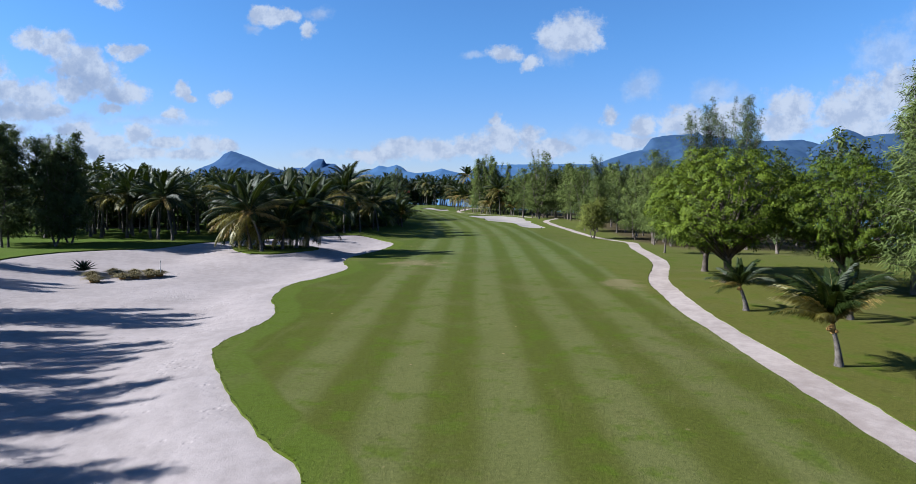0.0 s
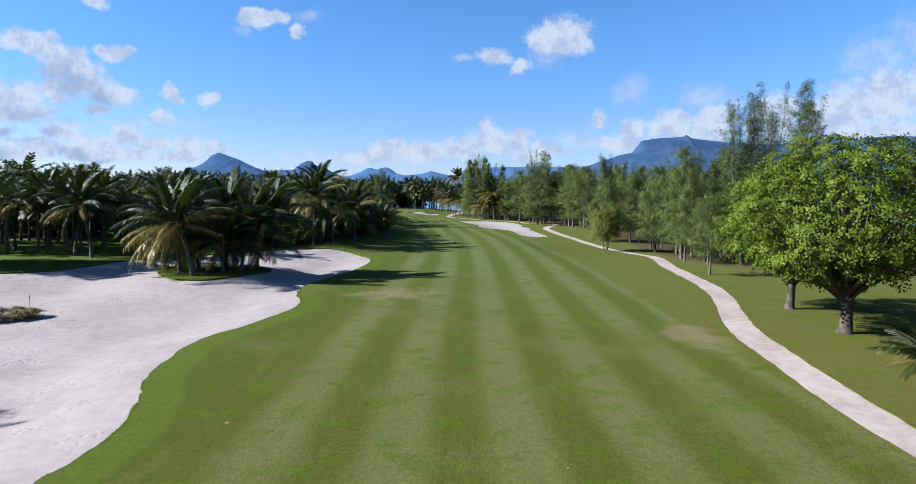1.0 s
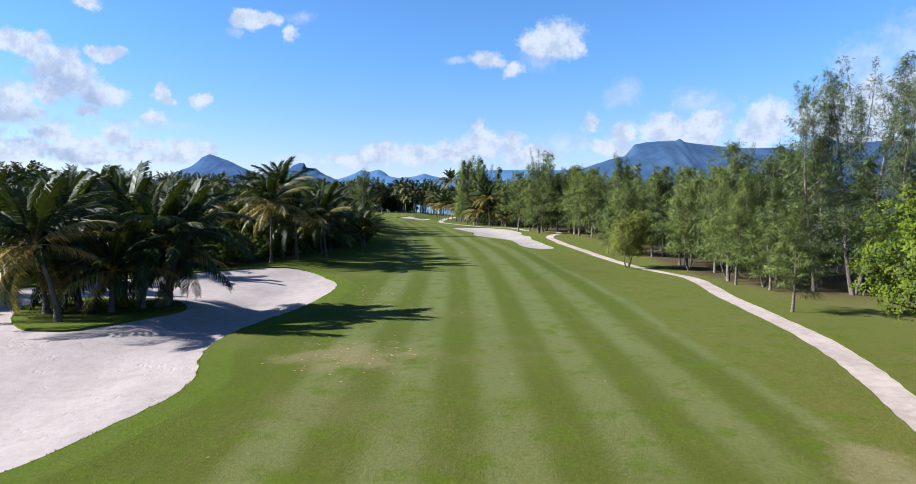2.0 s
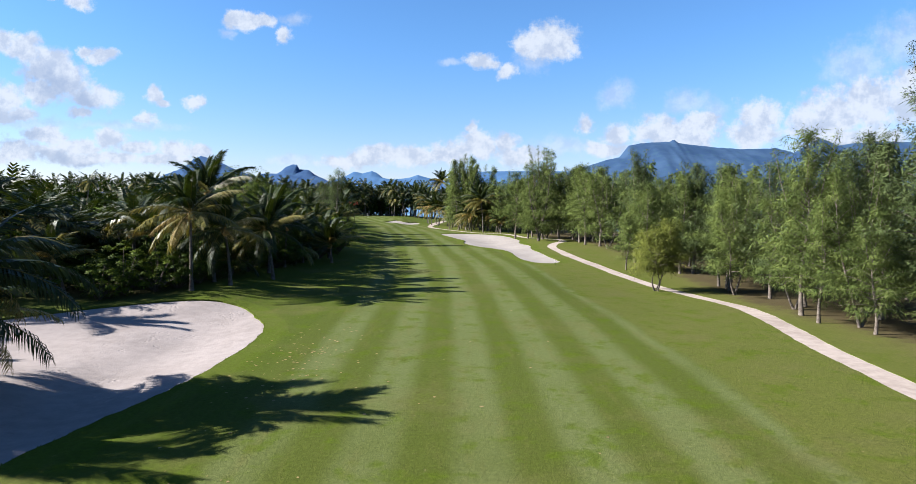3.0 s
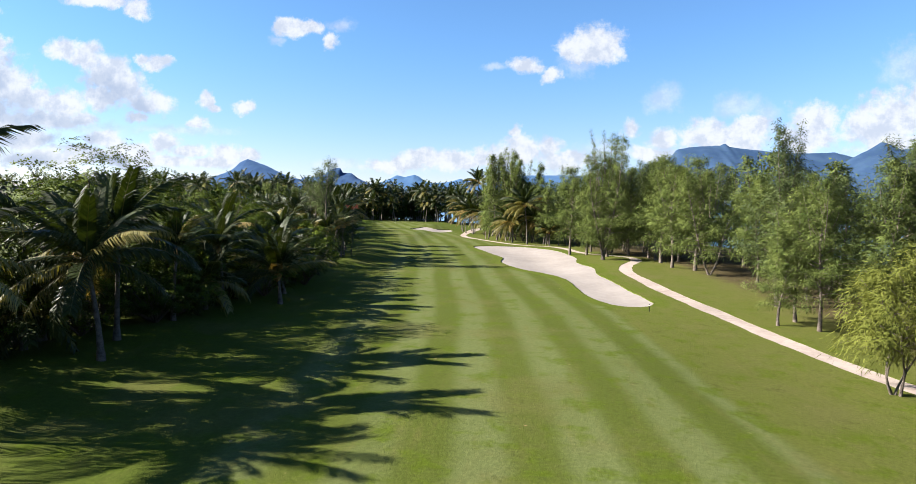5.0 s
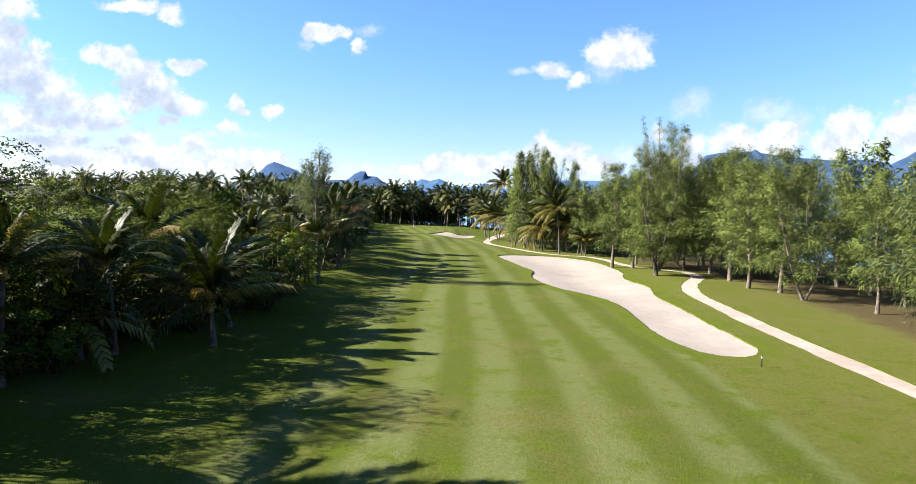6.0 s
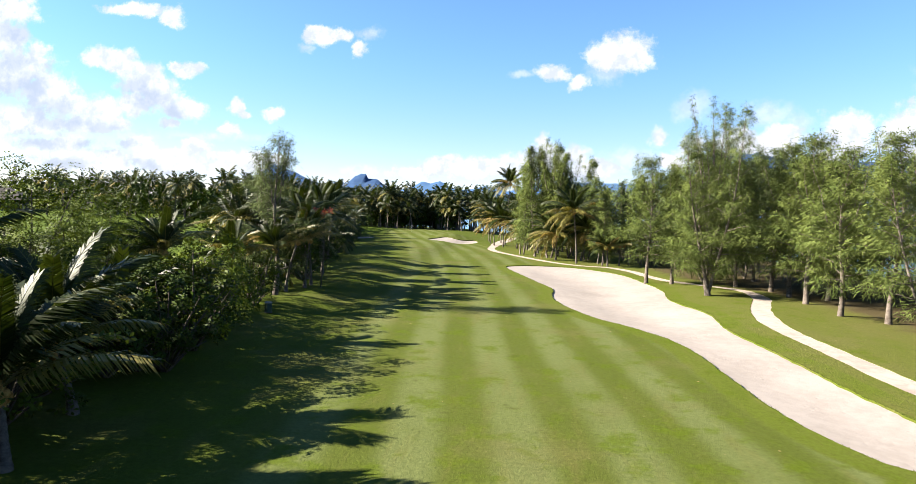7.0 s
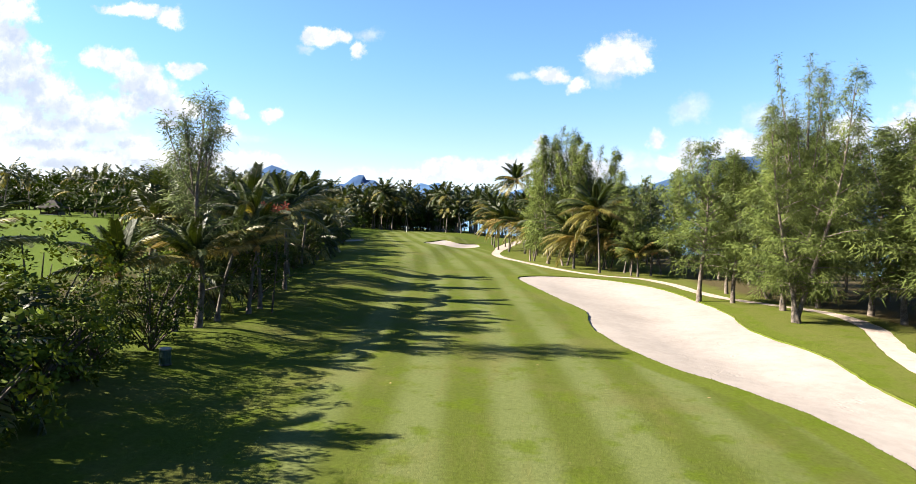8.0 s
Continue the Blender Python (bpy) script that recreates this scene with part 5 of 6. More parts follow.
PALMS_BY_SHORE = [
    (12.2, 256.6, 12.2, "slender coconut palm with yellow-green fronds by the water"), (8.6, 263, 7.5, ""),
    (13.8, 263.5, 8.5, ""), (5.6, 284, 8.5, ""),
    (0.6, 301, 9, ""), (-3.2, 306, 9.5, ""),
    (-6.0, 314, 9, ""), (3.2, 296, 8, ""),
    (22.5, 258.5, 5.0, "low palm with yellow fronds"), (17.5, 252.0, 4.6, "low palm with yellow fronds"),
    (8.0, 291, 10, ""), (16.5, 258, 5.5, "low palm with yellow fronds"),
    (20.0, 254.5, 5.0, "low palm with yellow fronds"), (2.4, 291.8, 6.0, "low palm with yellow fronds"),
    (-3.0, 318, 20, "very tall coconut palm by the shore"), (-7.5, 324, 11, ""),
    (-4.5, 330, 12, ""), (-8.5, 335, 13, ""),
    (0.5, 326, 13, ""), (4, 312, 13, ""),
    (6.5, 300, 12, ""), (-1.5, 342, 14, ""),
    (3.5, 335, 15, ""),
]
for x, y, h, lab in PALMS_OF_THICKET + PALMS_BY_SHORE:
    # 0.95: pale fronds paint the sunlit highlights of the tall front palm
    yel = 0.85 if (x > -10) else (0.95 if y < 118 and h > 9 else (0.6 if 185 < y < 205 else 0.3))
    palm(x, y, h, int(500 + abs(x * 13) + y), lab or ("coconut palm with yellow-green fronds near the shore" if x > -10 else "coconut palm at the edge of the thicket"),
         "palms by the shore" if x > -10 else "palms of the thicket edge", 28 if x > -10 else 24, ((0.7 if x < -10 and 165 < y < 205 else 1.0) if h > 7 else (1.0 if 150 < y < 165 else 0.7)) * (1.2 if x > -10 and h > 7 else 1.0), None, yel, 0.66 if h < 7 else (0.95 if x > -10 else 1.0))
    TAKEN.append((x, y))
for x, y, h in ((-56.2, 100.8, 9), (-51.3, 97.2, 8), (-54.5, 111, 9.5), (-48.7, 94.5, 8.5), (-45.5, 92.7, 8), (-69, 130, 11), (-60, 107, 9), (-42, 104, 9), (-66, 118, 10), (-47, 118, 10), (-75, 104, 9), (-80, 112, 10)):
    palm(x, y, h, int(900 + abs(x * 7) + y), "coconut palm with a bare trunk on the side lawn", "palms on the side lawn", 22, 0.9, None, 0.1)
    TAKEN.append((x, y))

GROVE = [far_palm("coconut_palm", 12, 41 + k) for k in range(5)]
YOUNG = [far_palm("young_palm", 4.6, 47 + k, 15, 17) for k in range(3)]
for m in YOUNG:
    tagged(m, "young coconut palm with arching fronds close to the ground", "palm tree", "young palms of the thicket")
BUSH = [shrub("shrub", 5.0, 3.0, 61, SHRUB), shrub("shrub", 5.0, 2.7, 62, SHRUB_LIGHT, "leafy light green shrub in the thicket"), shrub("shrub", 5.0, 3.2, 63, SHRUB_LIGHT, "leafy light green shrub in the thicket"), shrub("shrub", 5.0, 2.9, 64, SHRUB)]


for _ in range(900):
    x, y = rng.uniform(-86, -37), rng.uniform(96, 136)
    if x > -48 and y < 106 or x > -42 or not free(x, y, 3.7):
        continue
    h = rng.uniform(7.5, 10.0)
    put(GROVE[rng.randrange(5)], x, y, rng.uniform(0.95, 1.1), rng.uniform(0, 360), h / 12, "coconut palm with hanging fronds beside the side lawn")


def grove(name, spots, masters, label, category):
    """A far wood, too many to count: one mesh from many turned and stretched copies."""
    stock = []
    for m in masters:
        for o in m.children:
            me = o.data
            v = np.empty(len(me.vertices) * 3)
            me.vertices.foreach_get("co", v)
            stock.append((masters.index(m), v.reshape(-1, 3), [tuple(p.vertices) for p in me.polygons], [p.material_index for p in me.polygons], list(me.materials)))
    mats, verts, faces, idx, o = [], [], [], [], 0
    for k, (x, y, s, sz, turn) in enumerate(spots):
        c, q = math.cos(turn), math.sin(turn)
        z = ground_height(x, y) - 0.02
        for which, v, f, mi, ms in stock:
            if which != k % len(masters):
                continue
            for m in ms:
                if m not in mats:
                    mats.append(m)
            w = np.stack([(v[:, 0] * c - v[:, 1] * q) * s + x, (v[:, 0] * q + v[:, 1] * c) * s + y, v[:, 2] * sz + z], 1)
            verts.append(w)
            faces += [tuple(i + o for i in t) for t in f]
            idx += [mats.index(ms[i]) for i in mi]
            o += len(w)
    me = mesh_of(name, np.concatenate(verts).tolist(), faces, mats, index=idx)
    return tagged(new(name, me), label, category, kind="stuff")


FAR_PALM = [far_palm("coconut_palm", 12, 51 + k, 15, 8) for k in range(4)]
FAR_BUSH = [shrub("shrub", 5.0, 3.0, 66, SHRUB, whorls=4, leaf=0.85, per=4, clumps=14), shrub("shrub", 5.0, 3.0, 67, SHRUB, whorls=4, leaf=0.85, per=4, clumps=14)]

FICUS = broad_tree("ficus_tree", 11.0, 5.6, 35, SHRUB_LIGHT, "dense dark green broad-leaved tree in the thicket", low=0.8, clumps=110, whorls=30, leaf=0.21, trunk=0.3, per=4)
for x, y, s, a in ((-26.5, 149.5, 0.88, 0), (-25.5, 139.5, 1.12, 90), (-28.5, 162.5, 0.66, 200), (-33.5, 146, 0.92, 40), (-35, 163, 0.85, 140), (-26.5, 167.5, 0.72, 20), (-26.6, 175.0, 0.6, 250), (-24.8, 132.0, 0.88, 310), (-24.2, 144.0, 0.68, 60), (-24.4, 155.0, 0.70, 190), (-24.2, 163.5, 0.62, 275), (-29.5, 168.5, 0.95, 15), (-31, 179, 0.82, 100), (-27.5, 173.5, 0.70, 220)):
    put(FICUS, x, y, s, a)
    TAKEN.append((x, y))

# the thicket along the fairway
rng = random.Random(78)
for x, y, s in ((-26.2, 162.2, 1.35), (-25.0, 180.5, 1.4), (-25.2, 176.6, 1.25), (-21.4, 178.6, 0.85), (-23.2, 182.5, 0.85), (-18.6, 169.0, 1.3), (-17.8, 164.5, 1.25), (-20.8, 174.5, 1.2), (-23.5, 167, 1.3), (-22.5, 154.5, 1.05), (-24.8, 162, 1.1), (-22.6, 145, 1.1), (-22.8, 150.5, 1.2), (-24, 144, 1.4), (-21.8, 185.2, 0.9), (-23.5, 188, 1.1), (-30, 152, 1.5), (-27, 172, 1.4), (-21.2, 139, 1.0),
                (-25, 206, 1.3), (-29, 213, 1.5), (-25.5, 200.5, 1.4)):
    put(BUSH[rng.randrange(4)], x, y, s, rng.uniform(0, 360), s * rng.uniform(0.9, 1.1))
    TAKEN.append((x, y))
for x, y, s in ((-21.2, 166.5, 0.85), (-20.4, 172.4, 0.8), (-21.0, 148.5, 0.9)):
    put(YOUNG[rng.randrange(3)], x, y, s, rng.uniform(0, 360))
    TAKEN.append((x, y))
# a low fringe closes the foot of the thicket
for k in range(44):
    y = 112 + k * 5.6 + rng.uniform(-1.5, 1.5)
    if 178 < y < 188 and k % 2:
        continue
    x = thicket_x(y) - rng.uniform(0.5, 4.5)
    if not free(x, y, 1.8):
        continue
    if rng.random() < 0.6 and y > 124:
        put(YOUNG[rng.randrange(3)], x, y, rng.uniform(0.75, 1.05), rng.uniform(0, 360))
    else:
        put(BUSH[rng.randrange(4)], x, y, rng.uniform(0.6, 0.85), rng.uniform(0, 360), rng.uniform(0.5, 0.85))
n = 0
HIDDEN = []
for _ in range(6000):
    y = rng.uniform(110, 372)
    gap = math.exp(-((y - 187) / 20) ** 2)
    depth = rng.random() ** 1.25 * (24 - 17 * gap)
    x = thicket_x(y) - 1.5 - depth
    if (y > 180 and x < -0.47 * (y - 142) - 4) or (y < 124 and x > -37) or not free(x, y, 3.0):
        continue
    vista = y < 215 and -0.97 < (x - 1.9) / (y - 123.0 + 1e-6) < -0.74 and y > 135
    low = 1.0 - 0.42 * math.exp(-((y - 182) / 20) ** 2)
    k = rng.random()
    if vista:
        HIDDEN.append((x, y, rng.uniform(0.8, 1.1), rng.uniform(0.5, 0.8), rng.uniform(0, 6.28)))
    elif depth > 9 and k < 0.9 and 150 < y < 198 or depth > 9 and k < 0.4:
        HIDDEN.append((x, y, rng.uniform(0.9, 1.3), rng.uniform(0.9, 1.5) * low, rng.uniform(0, 6.28)))
    elif k < (0.40 if not 150 < y < 198 else 0.9):
        put(BUSH[rng.randrange(4)], x, y, rng.uniform(0.85, 1.35), rng.uniform(0, 360), rng.uniform(0.9, 1.6) * low)
    elif k < 0.52 or 150 < y < 198:
        put(YOUNG[rng.randrange(3)], x, y, rng.uniform(0.9, 1.2), rng.uniform(0, 360))
    else:
        h = (rng.uniform(8, 11.5) * low if y < 205 else rng.uniform(7, 9.5)) if y > 150 else rng.uniform(6.4, 8.6)
        put(GROVE[rng.randrange(5)], x, y, rng.uniform(0.95, 1.15), rng.uniform(0, 360), h / 12)
    n += 1
    if n > 235:
        break

# pointed casuarina tops over the far thicket
for k in range(17):
    x, y = -38 - 3.2 * k + rng.uniform(-2, 2), 300 + 4.5 * k + rng.uniform(-8, 8)
    h = rng.uniform(11.5, 15)
    put(CAS_DEEP[k % 3], x - 14, y, 0.62, rng.uniform(0, 360), h / 16, "slender dark casuarina among distant palms")
    TAKEN.append((x - 14, y))
# groves further off
spots, bushes = [], []
# dark scrub behind the palms of the side lawn
for k in range(75):
    bushes.append((rng.uniform(-105, -36), rng.uniform(124, 140), rng.uniform(1.0, 1.5), rng.uniform(0.6, 1.1), rng.uniform(0, 6.28)))
for k in range(70):
    bushes.append((rng.uniform(-160, -70), rng.uniform(360, 372), rng.uniform(1.2, 1.8), rng.uniform(0.9, 1.5), rng.uniform(0, 6.28)))
for k in range(70):
    bushes.append((rng.uniform(-215, -78), rng.uniform(376, 392), rng.uniform(1.2, 1.8), rng.uniform(0.9, 1.7), rng.uniform(0, 6.28)))
for _ in range(9000):
    k = rng.random()
    if k < 0.36:        # behind the side lawn
        x, y = rng.uniform(-175, -42), rng.uniform(136, 185)
        if x > -64:
            continue
    elif k < 0.82:      # beyond the second fairway
        x, y = rng.uniform(-230, -60), rng.uniform(316, 420)
        if y < float(np.interp(x, [-230, -166, -150, -125, -100, -72], [362, 362, 344, 322, 316, 330])) and x < -72:
            continue
    else:
        x, y = rng.uniform(-260, -130), rng.uniform(180, 330)
        if x > -168 and 255 < y < 322:
            continue
    if not free(x, y, 6.0):
        continue
    h = (rng.uniform(12, 16.5) if rng.random() < 0.5 else rng.uniform(5.5, 9.5)) if y > 316 and x > -230 else rng.uniform(9, 13.5)
    if rng.random() < 0.3:
        bushes.append((x, y, rng.uniform(1.2, 2.0), h / 6.0, rng.uniform(0, 6.28)))
    else:
        spots.append((x, y, rng.uniform(1.0, 1.2), h / 12, rng.uniform(0, 6.28)))
    if len(spots) > 290:
        break
grove("palm_grove", spots, FAR_PALM, "dense distant groves of coconut palms", "palm grove")
# the row behind the green
row = []
for _ in range(4000):
    x = rng.uniform(-125, -4)
    y = rng.uniform(396, 438)
    if x > -20 and y > 418 or not free(x, y, 3.6):
        continue
    h = rng.uniform(13, 18.5)
    row.append((x, y, 1.15, h / 12, rng.uniform(0, 6.28)))
    if x < -27:
        bushes.append((x + 2, y + 3, 1.6, rng.uniform(1.0, 2.2), rng.uniform(0, 6.28)))
    if len(row) % 2:
        row.append((x + 1.5, y - 3, 1.1, rng.uniform(0.6, 1.0), rng.uniform(0, 6.28)))
    if len(row) > 190:
        break
grove("palm_row", row, FAR_PALM, "row of tall coconut palms behind the green", "palm grove")
for k in range(32):
    y = rng.uniform(110, 168)
    put(BUSH[rng.randrange(4)], thicket_x(y) - rng.uniform(2, 8), y, rng.uniform(0.8, 1.1), rng.uniform(0, 360), rng.uniform(0.6, 0.95))
for k in range(65):
    y = 112 + 170 * rng.random() ** 1.4
    x = thicket_x(y) - rng.uniform(8, 24 - 12 * math.exp(-((y - 187) / 20) ** 2))
    if y < 180 or x > -0.47 * (y - 142) - 4:
        HIDDEN.append((x, y, rng.uniform(0.7, 1.0), rng.uniform(0.45, 0.8), rng.uniform(0, 6.28)))
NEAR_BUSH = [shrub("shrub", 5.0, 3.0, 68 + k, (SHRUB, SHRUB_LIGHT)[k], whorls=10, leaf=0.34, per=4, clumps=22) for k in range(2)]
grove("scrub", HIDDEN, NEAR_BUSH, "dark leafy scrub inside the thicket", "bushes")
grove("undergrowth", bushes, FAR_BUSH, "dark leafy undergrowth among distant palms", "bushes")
# trees left of the waste bunker, whose shadows fall across the sand
for x, y, h in ((-42.5, 38.0, 13), (-47, 39.5, 12.5), (-40, 28.5, 13), (-39.5, 23.6, 12.5), (-35.5, 19.0, 13), (-37, 15.0, 12.5), (-34, 12.6, 13), (-37.5, 7, 12.5), (-62, 52, 13), (-60, 61, 12), (-46, 32, 12.5), (-44, 19.5, 12)):
    put(CAS_DARK, x, y, 0.74, rng.uniform(0, 360), h / 16, "dark casuarina beside the waste bunker")


for m in (*CAS, CAS_TALL, CAS_SPIRE, CAS_AIRY, CAS_DARK, *CAS_MID, *CAS_DEEP, CAS_LOW, CAS_BIG, ALMOND, FICUS, *GROVE, *YOUNG, *FAR_PALM, *FAR_BUSH, *NEAR_BUSH, *BUSH):
    drop_master(m)


# ---- small things ----
def disc_tube(rings, sides=16):
    """A turned form from (radius, height) rings, closed at both ends."""
    verts, faces = [], []
    for r, z in rings:
        for k in range(sides):
            a = 2 * math.pi * k / sides
            verts.append((r * math.cos(a), r * math.sin(a), z))
    for i in range(len(rings) - 1):
        for k in range(sides):
            a, b = i * sides + k, i * sides + (k + 1) % sides
            faces.append((a, b, b + sides, a + sides))
    faces.append(tuple(range(sides - 1, -1, -1)))
    faces.append(tuple(range((len(rings) - 1) * sides, len(rings) * sides)))
    return verts, faces


def litter_bin(x, y):
    z = ground_height(x, y)
    ob = thing("litter_bin", x, y, z - 0.02, "dark green slatted litter bin with a pale lid on the grass", "bin")
    part("bin_body", mesh_of("bin_body", *disc_tube([(0.24, 0), (0.26, 0.04), (0.27, 0.78), (0.25, 0.8)]), BIN_GREEN, True), None, ob)
    for k in range(14):
        a = 360 * k / 14
        part("slat", box_bm(0.022, 0.085, 0.72, 0.285, 0, 0.42, 0.008), BIN_GREEN, ob, at=pose(0, 0, 0, 0, 0, a))
    part("bin_lid", mesh_of("bin_lid", *disc_tube([(0.30, 0.80), (0.31, 0.83), (0.30, 0.88), (0.18, 0.92), (0.12, 0.92)]), CONCRETE, True), None, ob, "pale grey lid with an opening")
    part("base_ring", mesh_of("base_ring", *disc_tube([(0.31, 0), (0.31, 0.07), (0.27, 0.08)]), DARK, True), None, ob)


def stake(x, y, height, mat, label, radius=0.04):
    z = ground_height(x, y)
    ob = thing("marker_post", x, y, z, label, "post", "marker posts")
    part("shaft", mesh_of("shaft", *disc_tube([(radius, -0.25), (radius, height - 0.05), (radius * 0.6, height)], 8), mat, True), None, ob)
    part("band", mesh_of("band", *disc_tube([(radius * 1.12, height * 0.72), (radius * 1.12, height * 0.86)], 8), WHITE if mat is not WHITE else DARK, True), None, ob, "contrasting band")


def flagstick(x, y):
    z = ground_height(x, y)
    ob = thing("flagstick", x, y, z, "thin golf flagstick with a small dark flag on the green", "flag")
    part("pole", mesh_of("pole", *disc_tube([(0.03, -0.1), (0.03, 1.2), (0.022, 2.6)], 8), WHITE, True), None, ob)
    n, verts, faces = 8, [], []
    for i in range(n + 1):
        t = i / n
        for w in (0.0, 1.0):
            for side in (0.006, -0.006):
                verts.append((0.02 + 0.75 * t, 0.07 * math.sin(t * 5) + side, 2.55 - 0.5 * w - 0.10 * t))
    for i in range(n):
        a = i * 4
        faces += [(a, a + 4, a + 6, a + 2), (a + 1, a + 3, a + 7, a + 5), (a, a + 1, a + 5, a + 4), (a + 2, a + 6, a + 7, a + 3)]
    faces += [(0, 2, 3, 1), (n * 4, n * 4 + 1, n * 4 + 3, n * 4 + 2)]
    part("flag", mesh_of("flag", verts, faces, DARK), None, ob, "small dark cloth flag")
    part("cup", mesh_of("cup", *disc_tube([(0.06, -0.08), (0.06, 0.012)], 12), WHITE, True), None, ob)


def tussock(x, y, r, h, seed):
    """A round clump of dry ornamental grass."""
    rng, nr = random.Random(seed), np.random.default_rng(seed)
    ob = thing("grass_tussock", x, y, ground_height(x, y) - 0.75, "rounded clump of straw-coloured dry grass in the sand", "grass clump", "tussocks in the bunker")
    verts, faces = [], []
    for k in range(420):
        a, q = rng.uniform(0, 6.28), rng.random() ** 0.7
        foot = Vector((math.cos(a) * r * 0.35 * q, math.sin(a) * r * 0.35 * q, 0))
        out = Vector((math.cos(a), math.sin(a), 0))
        tall = h * rng.uniform(0.75, 1.15) * (1 - 0.45 * q * q)
        m = foot + out * r * 0.45 * q + Vector((0, 0, tall * 0.85))
        e = foot + out * r * (0.4 + 0.75 * q) + Vector((0, 0, tall * (1.0 - 0.5 * q)))
        s = Vector((-out.y, out.x, 0)) * 0.022
        o = len(verts)
        verts += [foot - s, foot + s, m + s, m - s, e]
        faces += [(o, o + 1, o + 2, o + 3), (o + 3, o + 2, o + 4)]
    part("blade_tuft", mesh_of("blade_tuft", verts, faces, TUFT_GRASS), None, ob)
    part("root_crown", mesh_of("root_crown", *disc_tube([(r * 0.4, -0.1), (r * 0.42, 0.05), (r * 0.2, 0.14)], 10), HUSK, True), None, ob)


def agave(x, y, size, seed):
    rng = random.Random(seed)
    ob = thing("agave_plant", x, y, ground_height(x, y) - 0.72, "dark spiky agave rosette growing in the sand", "plant")
    for k in range(34):
        q = k / 33
        a = k * 137.5
        L = size * rng.uniform(0.85, 1.1) * (0.75 + 0.25 * math.sin(q * 3.14))
        el = 78 - 70 * q
        verts, faces = [], []
        for i in range(5):
            t = i / 4
            w = 0.085 * size * (0.7 + 0.6 * math.sin(min(1, t * 1.4) * 2.2)) * (1 - t) ** 0.6
            zc = -0.12 * size * t * t
            verts += [(L * t, -w, zc + w * 0.5), (L * t, 0, zc - w * 0.15), (L * t, w, zc + w * 0.5)]
        for i in range(4):
            b = i * 3
            faces += [(b, b + 3, b + 4, b + 1), (b + 1, b + 4, b + 5, b + 2)]
        part("spike_leaf", mesh_of("spike_leaf", verts, faces, AGAVE), None, ob, at=pose(0, 0, 0.12, 0, -el, a))


